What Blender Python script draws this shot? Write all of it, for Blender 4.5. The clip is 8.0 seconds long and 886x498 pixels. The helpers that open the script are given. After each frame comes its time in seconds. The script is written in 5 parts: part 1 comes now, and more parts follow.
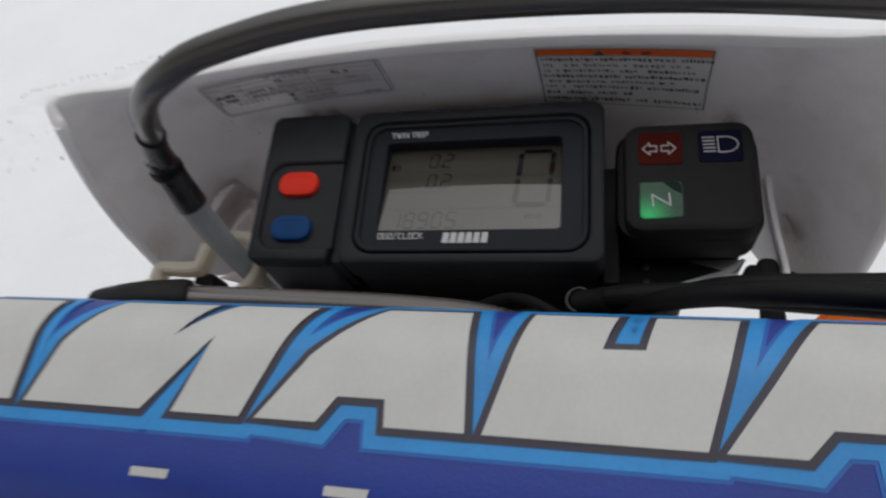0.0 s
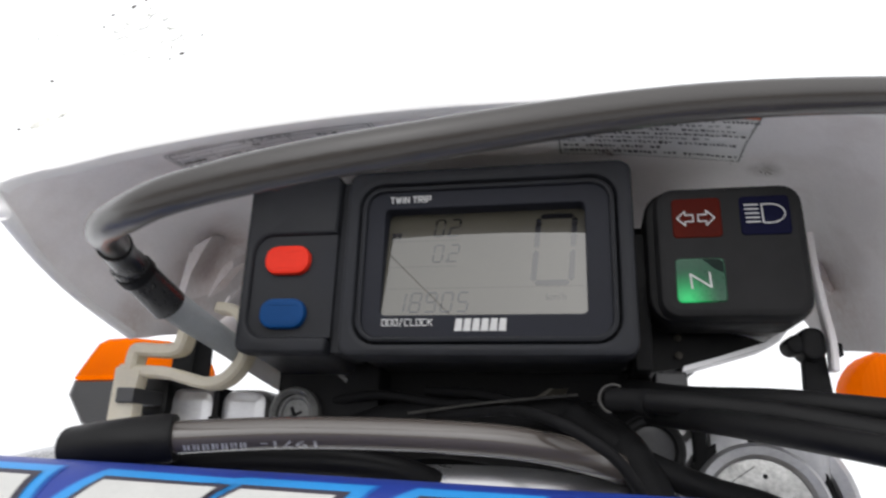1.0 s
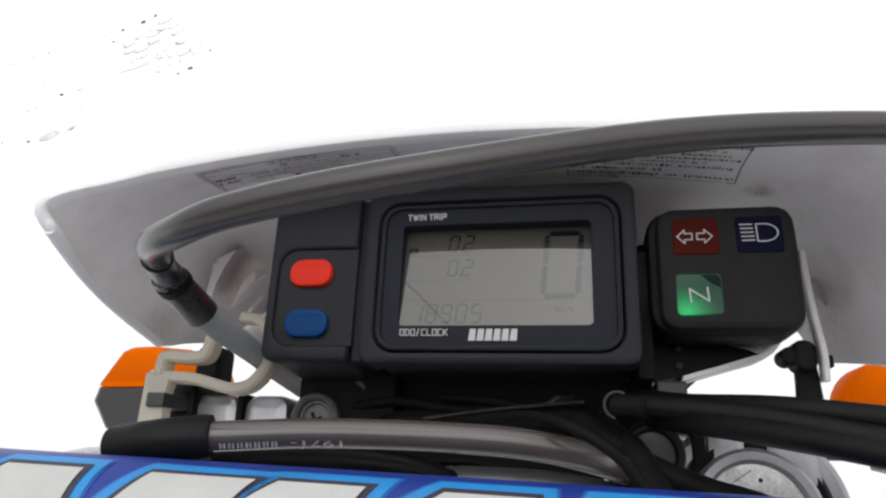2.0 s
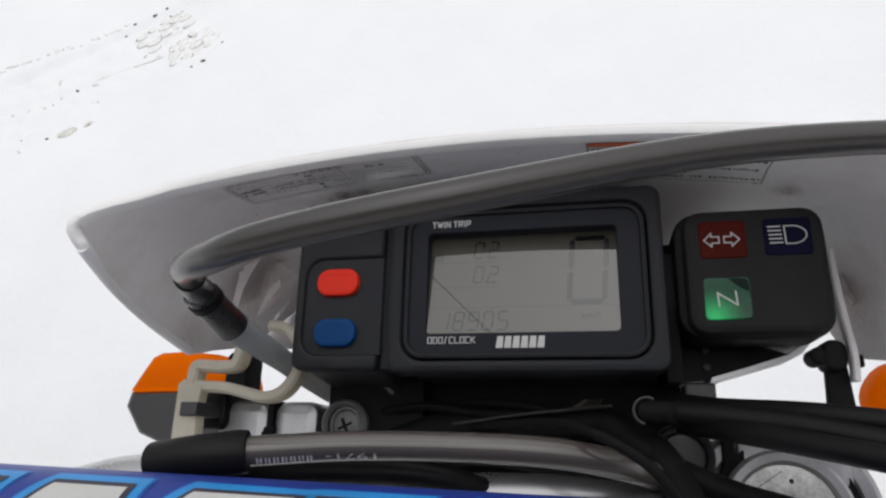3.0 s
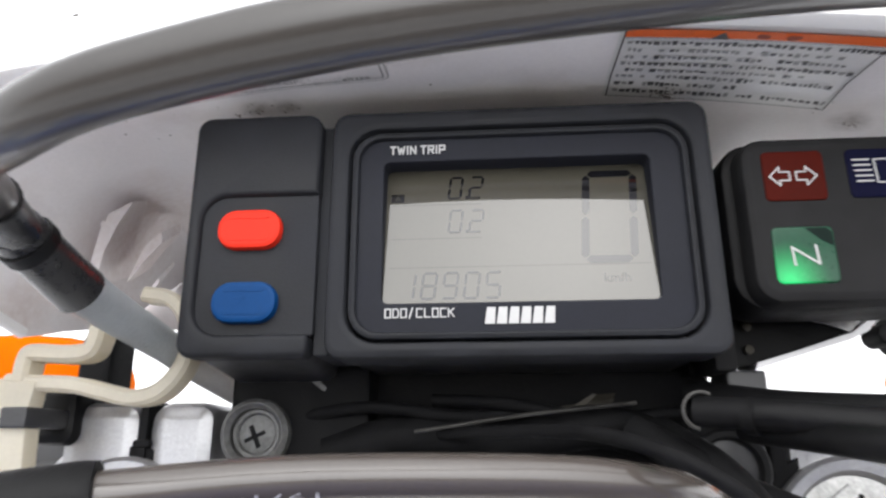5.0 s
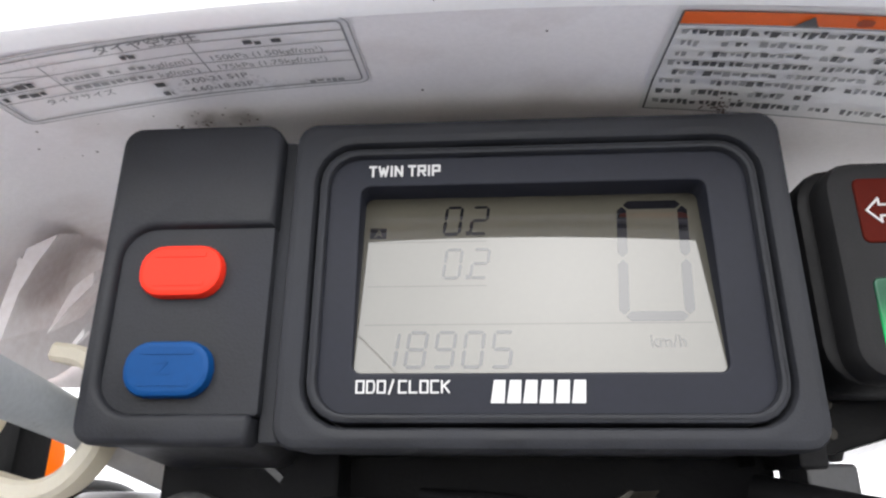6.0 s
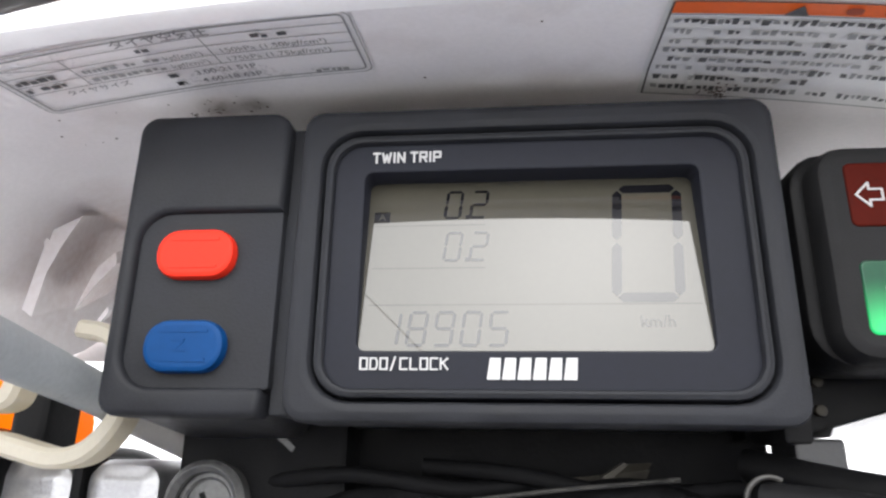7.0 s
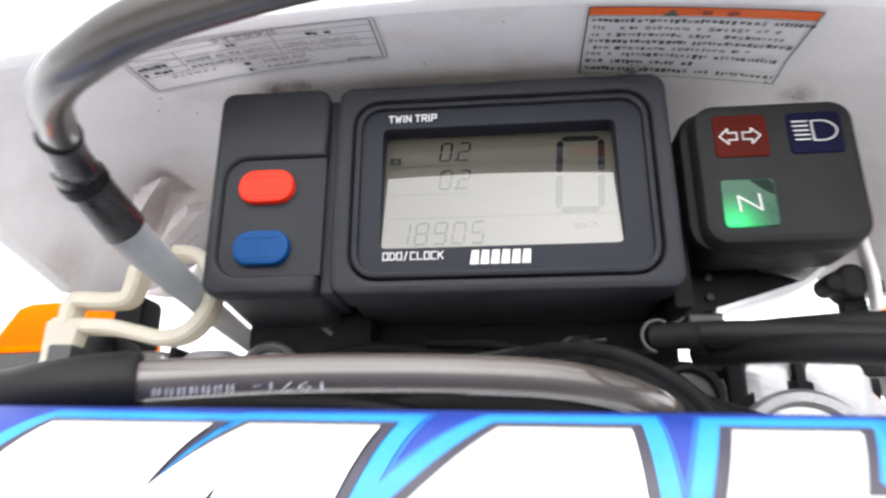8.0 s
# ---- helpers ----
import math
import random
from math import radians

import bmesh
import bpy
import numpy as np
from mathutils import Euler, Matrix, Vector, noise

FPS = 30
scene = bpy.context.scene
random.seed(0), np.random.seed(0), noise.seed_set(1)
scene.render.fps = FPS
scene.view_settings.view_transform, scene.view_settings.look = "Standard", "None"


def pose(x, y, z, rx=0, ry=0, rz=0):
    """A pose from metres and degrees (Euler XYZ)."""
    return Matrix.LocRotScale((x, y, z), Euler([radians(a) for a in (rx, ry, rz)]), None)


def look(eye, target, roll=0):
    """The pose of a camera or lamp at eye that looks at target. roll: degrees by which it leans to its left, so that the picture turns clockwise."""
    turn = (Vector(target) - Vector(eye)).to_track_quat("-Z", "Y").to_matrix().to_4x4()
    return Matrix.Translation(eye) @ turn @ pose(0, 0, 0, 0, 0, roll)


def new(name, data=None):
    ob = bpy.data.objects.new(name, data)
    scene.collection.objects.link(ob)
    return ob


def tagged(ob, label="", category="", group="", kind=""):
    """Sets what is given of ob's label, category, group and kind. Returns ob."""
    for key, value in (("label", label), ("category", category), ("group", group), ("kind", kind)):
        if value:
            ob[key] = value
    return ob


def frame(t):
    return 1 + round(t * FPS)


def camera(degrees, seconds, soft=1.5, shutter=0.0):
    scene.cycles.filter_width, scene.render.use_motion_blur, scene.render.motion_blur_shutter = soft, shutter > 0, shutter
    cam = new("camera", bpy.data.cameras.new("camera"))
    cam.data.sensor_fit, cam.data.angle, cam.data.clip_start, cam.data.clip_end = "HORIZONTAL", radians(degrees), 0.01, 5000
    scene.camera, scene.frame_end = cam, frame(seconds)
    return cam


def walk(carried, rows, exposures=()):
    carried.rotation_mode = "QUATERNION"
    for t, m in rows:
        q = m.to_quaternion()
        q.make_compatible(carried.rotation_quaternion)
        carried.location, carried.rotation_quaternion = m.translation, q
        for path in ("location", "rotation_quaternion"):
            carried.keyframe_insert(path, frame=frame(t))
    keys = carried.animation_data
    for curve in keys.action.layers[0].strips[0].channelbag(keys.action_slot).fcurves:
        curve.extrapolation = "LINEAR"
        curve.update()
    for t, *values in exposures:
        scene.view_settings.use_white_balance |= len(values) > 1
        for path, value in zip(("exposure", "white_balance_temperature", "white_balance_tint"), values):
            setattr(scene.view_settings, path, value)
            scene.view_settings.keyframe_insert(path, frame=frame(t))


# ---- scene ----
cam = camera(67.0, 8.0, soft=2.3, shutter=0.4)
# The cockpit is laid out in the plane of the instrument face: x to the right, y into the face, z up the face.
FACE = pose(0, 0, 1.08, -70, 0, 0)
ROWS = [
    (0.0, 0.0829, -0.2174, -0.0988, 112.19, -4.87, 12.65),
    (0.2, 0.081, -0.2085, -0.0857, 109.56, -4.49, 10.69),
    (0.5, 0.0829, -0.2005, -0.0673, 107.16, -4.16, 11.24),
    (1.0, 0.0662, -0.2112, -0.0455, 107.54, -1.88, 11.57),
    (1.2, 0.0615, -0.2163, -0.046, 108.74, -2.09, 11.15),
    (2.5, 0.0665, -0.2293, -0.0498, 108.7, -2.33, 12.45),
    (3.0, 0.062, -0.2307, -0.0423, 107.31, -1.45, 13.32),
    (3.5, 0.0643, -0.233, -0.0422, 106.62, -0.77, 13.37),
    (4.0, 0.0664, -0.2266, -0.0429, 106.69, -0.12, 12.04),
    (4.2, 0.0608, -0.2176, -0.0479, 106.67, -0.22, 10.53),
    (5.3, 0.0235, -0.1405, -0.0284, 106.14, 0.27, 3.72),
    (5.5, 0.0242, -0.1304, -0.0285, 109.78, -0.37, 3.84),
    (6.0, 0.0254, -0.1229, -0.0197, 109.6, -0.39, 3.96),
    (6.5, 0.0267, -0.124, -0.0189, 108.47, -0.88, 5.0),
    (7.0, 0.0302, -0.1286, -0.0198, 107.38, -0.92, 5.74),
    (7.5, 0.0342, -0.1427, -0.0305, 107.06, 0.04, 5.73),
    (7.8, 0.035, -0.1568, -0.0462, 107.89, 0.09, 5.66),
    (8.0, 0.0354, -0.1781, -0.0597, 108.3, -0.09, 5.59),
]
EXPOSURES = [(0.0, -0.9), (0.2, -0.95), (0.5, -0.58), (1.0, 0.0), (2.5, -0.5), (4.2, -0.7), (5.3, 1.05), (7.5, 1.1), (8.0, 1.2)]
walk(cam, [(t, FACE @ pose(x, y, z, rx, ry, rz)) for t, x, y, z, rx, ry, rz in ROWS], EXPOSURES)

# ---- light: an overcast winter sky ----
world = bpy.data.worlds.new("world")
scene.world = world
world.use_nodes = True
wt = world.node_tree
sky = wt.nodes.new("ShaderNodeTexSky")
sky.sky_type, sky.sun_disc = "NISHITA", False
sky.sun_elevation, sky.sun_rotation = radians(72), radians(25)
sky.air_density, sky.dust_density, sky.ozone_density = 1.0, 6.0, 1.0
grey = wt.nodes.new("ShaderNodeHueSaturation")
grey.inputs["Saturation"].default_value = 0.20
wt.links.new(sky.outputs[0], grey.inputs["Color"])
# thick cloud evens the sky out
cloud_cover = wt.nodes.new("ShaderNodeMix")
cloud_cover.data_type = "RGBA"
cloud_cover.inputs[0].default_value = 0.9
cloud_cover.inputs[7].default_value = (7.7, 7.75, 7.9, 1)
wt.links.new(grey.outputs[0], cloud_cover.inputs[6])
# an overcast sky is brightest overhead
ways = wt.nodes.new("ShaderNodeTexCoord")
axes = wt.nodes.new("ShaderNodeSeparateXYZ")
dome = wt.nodes.new("ShaderNodeMapRange")
dome.inputs["To Min"].default_value, dome.inputs["To Max"].default_value = 0.82, 2.4
shade = wt.nodes.new("ShaderNodeVectorMath")
shade.operation = "SCALE"
wt.links.new(ways.outputs["Generated"], axes.inputs[0])
steep = wt.nodes.new("ShaderNodeMath")
steep.operation, steep.inputs[1].default_value = "POWER", 3.0
wt.links.new(axes.outputs["Z"], steep.inputs[0])
wt.links.new(steep.outputs[0], dome.inputs["Value"])
wt.links.new(cloud_cover.outputs[2], shade.inputs[0])
wt.links.new(dome.outputs[0], shade.inputs["Scale"])
wt.links.new(shade.outputs[0], wt.nodes["Background"].inputs["Color"])
wt.nodes["Background"].inputs["Strength"].default_value = 0.13
sun = new("sun", bpy.data.lights.new("sun", "SUN"))
sun.data.energy, sun.data.angle, sun.data.color = 0.6, radians(110), (1.0, 0.97, 0.94)
sun.matrix_world = look((0.65, 1.40, 4.75), (0, 0, 0))


# ---- materials ----
def material(name, base, rough=0.5, metal=0.0, vary=0.12, grain=900.0, stain=40.0, bump=0.0, coat=0.0, spec=0.5, glow=0.0):
    """A surface whose colour and gloss vary at two scales, with a fine relief."""
    m = bpy.data.materials.new(name)
    m.use_nodes = True
    nt = m.node_tree
    b = nt.nodes["Principled BSDF"]
    co = nt.nodes.new("ShaderNodeTexCoord")
    mixes = None
    for scale, amount in ((grain, vary * 0.5), (stain, vary)):
        n = nt.nodes.new("ShaderNodeTexNoise")
        n.inputs["Scale"].default_value, n.inputs["Detail"].default_value = scale, 4.0
        nt.links.new(co.outputs["Object"], n.inputs["Vector"])
        r = nt.nodes.new("ShaderNodeMapRange")
        r.inputs["From Min"].default_value, r.inputs["From Max"].default_value = 0.3, 0.7
        r.inputs["To Min"].default_value, r.inputs["To Max"].default_value = 1 - amount, 1 + amount
        nt.links.new(n.outputs["Fac"], r.inputs["Value"])
        if mixes is None:
            mixes, first = r, n
        else:
            mul = nt.nodes.new("ShaderNodeMath")
            mul.operation = "MULTIPLY"
            nt.links.new(mixes.outputs[0], mul.inputs[0])
            nt.links.new(r.outputs[0], mul.inputs[1])
            mixes = mul
    col = nt.nodes.new("ShaderNodeVectorMath")
    col.operation = "SCALE"
    col.inputs[0].default_value = base
    nt.links.new(mixes.outputs[0], col.inputs["Scale"])
    nt.links.new(col.outputs[0], b.inputs["Base Color"])
    ro = nt.nodes.new("ShaderNodeMath")
    ro.operation = "MULTIPLY"
    ro.inputs[1].default_value = rough
    nt.links.new(mixes.outputs[0], ro.inputs[0])
    nt.links.new(ro.outputs[0], b.inputs["Roughness"])
    b.inputs["Metallic"].default_value = metal
    b.inputs["Specular IOR Level"].default_value = spec
    b.inputs["Coat Weight"].default_value = coat
    b.inputs["Coat Roughness"].default_value = 0.08
    if glow:
        b.inputs["Emission Color"].default_value = (*base, 1)
        b.inputs["Emission Strength"].default_value = glow
    if bump:
        bp = nt.nodes.new("ShaderNodeBump")
        bp.inputs["Strength"].default_value, bp.inputs["Distance"].default_value = bump, 0.0006
        nt.links.new(first.outputs["Fac"], bp.inputs["Height"])
        nt.links.new(bp.outputs[0], b.inputs["Normal"])
    return m


CASE = material("black_plastic", (0.0208, 0.0219, 0.0258), 0.6, bump=0.14, grain=2500, vary=0.30, stain=55, spec=0.2)
DARK = material("dark_plastic", (0.006, 0.006, 0.0065), 0.6, bump=0.2, vary=0.25, spec=0.15)
RUBBER = material("black_rubber", (0.006, 0.006, 0.0065), 0.5, bump=0.15, vary=0.25, stain=70, spec=0.2)
LAMP_CASE = material("lamp_box_plastic", (0.0201, 0.0201, 0.0209), 0.6, bump=0.12, grain=2500, vary=0.18, stain=90, spec=0.08)
# plain black whose colour holds the deep shade under the instruments
SHADE_BLACK = material("shade_black", (0.0090, 0.0090, 0.0095), 0.6, bump=0.2, vary=0.3, stain=120, spec=0.08)
MASK = material("navy_print", (0.0153, 0.0166, 0.0231), 0.5, vary=0.12, spec=0.14)
LCD = material("lcd_glass", (0.064, 0.060, 0.047), 0.6, vary=0.04, coat=1.0, spec=0.0)
SEGMENT = material("lcd_segment", (0.007, 0.007, 0.009), 0.5, vary=0.05, coat=1.0, spec=0.0)
FAINT = material("lcd_rule", (0.036, 0.034, 0.026), 0.5, vary=0.05, coat=1.0, spec=0.0)
UNIT = material("lcd_unit", (0.022, 0.020, 0.015), 0.5, vary=0.05, coat=1.0, spec=0.0)
for m in (LCD, SEGMENT, FAINT, UNIT):
    m.node_tree.nodes["Principled BSDF"].inputs["Coat Roughness"].default_value = 0.012
    m.node_tree.nodes["Principled BSDF"].inputs["Coat IOR"].default_value = 1.71
PRINT = material("white_print", (0.52, 0.52, 0.52), 0.5, vary=0.05)
WORN = material("worn_hose_print", (0.42, 0.42, 0.42), 0.5, vary=0.3, stain=900)
RED = material("red_button", (0.70, 0.030, 0.013), 0.5, vary=0.08, spec=0.15)
BLUE = material("blue_button", (0.002, 0.046, 0.165), 0.5, vary=0.08, spec=0.15)
RED_LENS = material("red_lens", (0.062, 0.006, 0.003), 0.5, vary=0.1, spec=0.05)
BLUE_LENS = material("blue_lens", (0.004, 0.0045, 0.021), 0.5, vary=0.1, spec=0.05)
GREEN_LENS = material("green_lens", (0.004, 0.060, 0.028), 0.3, vary=0.15, coat=0.08, spec=0.3)
GREEN_DARK = material("green_lens_dark", (0.002, 0.011, 0.008), 0.4, vary=0.15, spec=0.1)
COWL = material("white_cowl_plastic", (0.86, 0.83, 0.835), 0.45, vary=0.05, stain=25, bump=0.1)
COWL_RIM = material("white_cowl_rim", (0.88, 0.87, 0.87), 0.35, vary=0.03)
HOSE = material("grey_hose", (0.031, 0.027, 0.025), 0.38, vary=0.12, stain=30, coat=0.42)
HOSE_DARK = material("brown_grey_hose", (0.078, 0.067, 0.060), 0.22, vary=0.05, stain=30, coat=0.7)
SHEATH = material("milky_sheath", (0.38, 0.39, 0.395), 0.36, vary=0.25, stain=60, coat=0.3)
TORN = material("torn_sheath", (0.60, 0.59, 0.57), 0.4, vary=0.2, stain=80)
NYLON = material("yellowed_nylon", (0.68, 0.645, 0.55), 0.45, vary=0.10, stain=50)
for soft_plastic, through_colour, share in ((NYLON, (0.76, 0.70, 0.57, 1), 0.45), (SHEATH, (0.70, 0.74, 0.76, 1), 0.42), (TORN, (0.80, 0.79, 0.77, 1), 0.60)):
    nt = soft_plastic.node_tree
    milk = nt.nodes.new("ShaderNodeBsdfTranslucent")
    milk.inputs["Color"].default_value = through_colour
    blend = nt.nodes.new("ShaderNodeMixShader")
    blend.inputs["Fac"].default_value = share
    nt.links.new(nt.nodes["Principled BSDF"].outputs[0], blend.inputs[1])
    nt.links.new(milk.outputs[0], blend.inputs[2])
    nt.links.new(blend.outputs[0], nt.nodes["Material Output"].inputs["Surface"])
ALLOY = material("cast_aluminium", (0.40, 0.40, 0.41), 0.36, metal=0.8, vary=0.12, bump=0.15)
STEEL = material("zinc_steel", (0.34, 0.34, 0.34), 0.38, metal=0.8, vary=0.25, bump=0.15)
DULL = material("dull_zinc", (0.14, 0.14, 0.137), 0.5, metal=0.5, vary=0.35, stain=250, bump=0.3)
UNDER = material("underside_plastic", (0.034, 0.034, 0.036), 0.38, vary=0.2, stain=120, spec=0.5)
GLOSSY = material("glossy_black", (0.014, 0.014, 0.015), 0.28, vary=0.1, spec=0.6)
GRIMY = material("grimy_metal", (0.050, 0.045, 0.036), 0.55, metal=0.3, vary=0.4, stain=150, bump=0.2)
TARNISH = material("tarnished_steel", (0.050, 0.048, 0.045), 0.45, metal=0.3, vary=0.3, stain=300)
CHROME = material("bar_silver", (0.52, 0.52, 0.53), 0.28, metal=0.9, vary=0.06)
CAP = material("fork_cap_alloy", (0.47, 0.47, 0.46), 0.42, metal=0.6, vary=0.3, stain=260, bump=0.2)
SIGNAL = material("signal_housing", (0.030, 0.030, 0.032), 0.4, vary=0.12, bump=0.2)
PAD_BLUE = material("pad_blue_vinyl", (0.010, 0.035, 0.26), 0.42, vary=0.12, grain=1500, bump=0.15)
PAD_SKY = material("pad_light_blue", (0.018, 0.245, 0.61), 0.38, vary=0.10)
PAD_MID = material("pad_mid_blue", (0.012, 0.110, 0.44), 0.40, vary=0.10)
PAD_DARK = material("pad_outline", (0.030, 0.026, 0.045), 0.42, vary=0.10)
PAD_WHITE = material("pad_white", (0.54, 0.54, 0.525), 0.42, vary=0.05, stain=60)
STICKER = material("sticker_white", (0.78, 0.775, 0.77), 0.35, vary=0.05)
STICKER_PALE = material("sticker_clear", (0.77, 0.755, 0.76), 0.28, vary=0.04)
INK = material("sticker_ink", (0.07, 0.07, 0.073), 0.5, vary=0.2)
HEADER = material("sticker_orange", (0.80, 0.13, 0.015), 0.4, vary=0.08)
BROWN = material("sticker_dark_red", (0.30, 0.045, 0.015), 0.5, vary=0.15)
GRIME = material("grime", (0.10, 0.065, 0.05), 0.8, vary=0.4, stain=300)


# ---- building helpers ----
BASES = {}


def thing(name, base, label, category, group="", kind=""):
    """An empty at the base of a thing, turned with the instrument face."""
    ob = new(name)
    ob.empty_display_size = 0.02
    ob.matrix_world = FACE @ Matrix.Translation(base)
    BASES[ob.name] = Vector(base)
    return tagged(ob, label, category, group, kind)


def part(name, bm, mat, parent, label="", smooth=True):
    """Links a bmesh as one mesh under a thing or a part of it."""
    root = parent
    while root.parent:
        root = root.parent
    bmesh.ops.translate(bm, verts=bm.verts, vec=-BASES[root.name])
    bmesh.ops.recalc_face_normals(bm, faces=bm.faces)
    me = bpy.data.meshes.new(name)
    bm.to_mesh(me)
    bm.free()
    me.materials.append(mat)
    if smooth:
        me.polygons.foreach_set("use_smooth", [True] * len(me.polygons))
        me.set_sharp_from_angle(angle=radians(38))
    ob = new(name, me)
    ob.parent = parent
    if label:
        tagged(ob, label)
    return ob


def rr(x0, x1, z0, z1, r, y, n=5):
    """A rounded rectangle as a loop of points at depth y."""
    out = []
    for cx, cz, a in ((x1 - r, z1 - r, 0), (x0 + r, z1 - r, 90), (x0 + r, z0 + r, 180), (x1 - r, z0 + r, 270)):
        for k in range(n + 1):
            w = radians(a + 90 * k / n)
            out.append(Vector((cx + r * math.cos(w), y, cz + r * math.sin(w))))
    return out


def loft(loops, first=True, last=True, ring=False, bm=None):
    """Skins a row of loops of equal length; caps the ends, or closes the row to a ring."""
    bm = bm or bmesh.new()
    rows = [[bm.verts.new(p) for p in loop] for loop in loops]
    pairs = list(zip(rows, rows[1:])) + ([(rows[-1], rows[0])] if ring else [])
    for a, b in pairs:
        for k in range(len(a)):
            j = (k + 1) % len(a)
            bm.faces.new((a[k], a[j], b[j], b[k]))
    if not ring:
        if first:
            bm.faces.new(rows[0])
        if last:
            bm.faces.new(rows[-1])
    return bm


def block(x0, x1, z0, z1, r, front, back, bevel=0.001, bm=None):
    """A box with rounded corners and a rounded front edge."""
    steps = [(bevel * 1.3, 0), (bevel, 0), (bevel * 0.3, bevel * 0.3), (0, bevel)]
    loops = [rr(x0 + i, x1 - i, z0 + i, z1 - i, max(r - i, 0.0002), front + d) for i, d in steps]
    return loft(loops + [rr(x0, x1, z0, z1, r, back)], bm=bm)


def frame_ring(outer, inner, front, back, bevel=0.0008):
    """A raised frame between two rounded rectangles, each (x0, x1, z0, z1, r)."""
    def around(q, d, y):
        return rr(q[0] - d, q[1] + d, q[2] - d, q[3] + d, max(q[4] + d, 0.0002), y)
    return loft([around(outer, 0, back), around(outer, 0, front + bevel), around(outer, -bevel * 0.3, front + bevel * 0.3), around(outer, -bevel, front), around(outer, -bevel * 1.3, front),
                 around(inner, bevel * 1.3, front), around(inner, bevel, front), around(inner, bevel * 0.3, front + bevel * 0.3), around(inner, 0, front + bevel), around(inner, 0, back)], ring=True)


def grown(outline, d):
    """The outline pushed outwards by d, corner by corner."""
    p = [Vector(q) for q in outline]
    area = sum(a.x * b.y - b.x * a.y for a, b in zip(p, p[1:] + p[:1]))
    sign = 1 if area > 0 else -1
    out = []
    for a, b, c in zip(p[-1:] + p[:-1], p, p[1:] + p[:1]):
        u, w = (b - a).normalized(), (c - b).normalized()
        n1, n2 = Vector((u.y, -u.x)) * sign, Vector((w.y, -w.x)) * sign
        m = (n1 + n2)
        k = max(0.55, m.length_squared / 2)
        out.append(tuple(b + m * d / k))
    return out


def smooth_path(points, steps=10):
    """A Catmull-Rom line through the points."""
    p = [Vector(q) for q in points]
    q = [2 * p[0] - p[1], *p, 2 * p[-1] - p[-2]]
    out = []
    for a, b, c, d in zip(q, q[1:], q[2:], q[3:]):
        for k in range(steps):
            u = k / steps
            out.append(0.5 * (2 * b + (c - a) * u + (2 * a - 5 * b + 4 * c - d) * u * u + (3 * b - a - 3 * c + d) * u ** 3))
    return out + [p[-1]]


def tube(points, radius, sides=20, steps=10, bm=None, curved=True):
    """A round tube along a line; radius is a number or one for each given point."""
    line = smooth_path(points, steps) if curved else [Vector(q) for q in points]
    radii = radius if isinstance(radius, (list, tuple)) else [radius] * len(points)
    rs = []
    for k in range(len(line)):
        s = k / max(len(line) - 1, 1) * (len(radii) - 1)
        i = min(int(s), len(radii) - 2)
        rs.append(radii[i] + (radii[i + 1] - radii[i]) * (s - i))
    loops, side = [], None
    for k, p in enumerate(line):
        way = (line[min(k + 1, len(line) - 1)] - line[max(k - 1, 0)]).normalized()
        side = way.orthogonal() if side is None else side - way * side.dot(way)
        side.normalize()
        up = way.cross(side)
        loops.append([p + rs[k] * (math.cos(a) * side + math.sin(a) * up) for a in (2 * math.pi * j / sides for j in range(sides))])
    return loft(loops, bm=bm)


def disc(centre, r, front, back, bevel=0.001, sides=40, bm=None):
    """A round plug that faces the viewer."""
    x, z = centre
    def ring(rad, y):
        return [Vector((x + rad * math.cos(a), y, z + rad * math.sin(a))) for a in (2 * math.pi * k / sides for k in range(sides))]
    return loft([ring(r - bevel, front), ring(r - bevel * 0.3, front + bevel * 0.3), ring(r, front + bevel), ring(r, back)], bm=bm)


def annulus(centre, r0, r1, front, back, bevel=0.0008, sides=48):
    x, z = centre
    def ring(rad, y):
        return [Vector((x + rad * math.cos(a), y, z + rad * math.sin(a))) for a in (2 * math.pi * k / sides for k in range(sides))]
    return loft([ring(r1, back), ring(r1, front + bevel), ring(r1 - bevel, front), ring(r0 + bevel, front), ring(r0, front + bevel), ring(r0, back)], ring=True)


def plate(points, depth, bm=None, bevel=0.0):
    """A flat piece: an outline of 3D points, pushed back along y by depth."""
    loop = [Vector(p) for p in points]
    mid = sum(loop, Vector()) / len(loop)
    back = [p + Vector((0, depth, 0)) for p in loop]
    loops = [loop, back]
    if bevel:
        near = [p + (mid - p).normalized() * bevel for p in loop]
        loops = [near, [p + Vector((0, bevel, 0)) for p in loop], back]
    return loft(loops, bm=bm)


def stroke(points, width, y, closed=False, bm=None, thick=0.0002):
    """A printed line in the x, z plane, a little proud of what it lies on."""
    bm = bm or bmesh.new()
    p = [Vector((a, b)) for a, b in points]
    n = len(p)
    for k in range(n if closed else n - 1):
        a, b = p[k], p[(k + 1) % n]
        w = (b - a).normalized() * width / 2
        s = Vector((-w.y, w.x))
        a, b = a - w * 0.7, b + w * 0.7
        quad = [a + s, a - s, b - s, b + s]
        loft([[Vector((q.x, y, q.y)) for q in quad], [Vector((q.x, y + thick, q.y)) for q in quad]], bm=bm)
    return bm


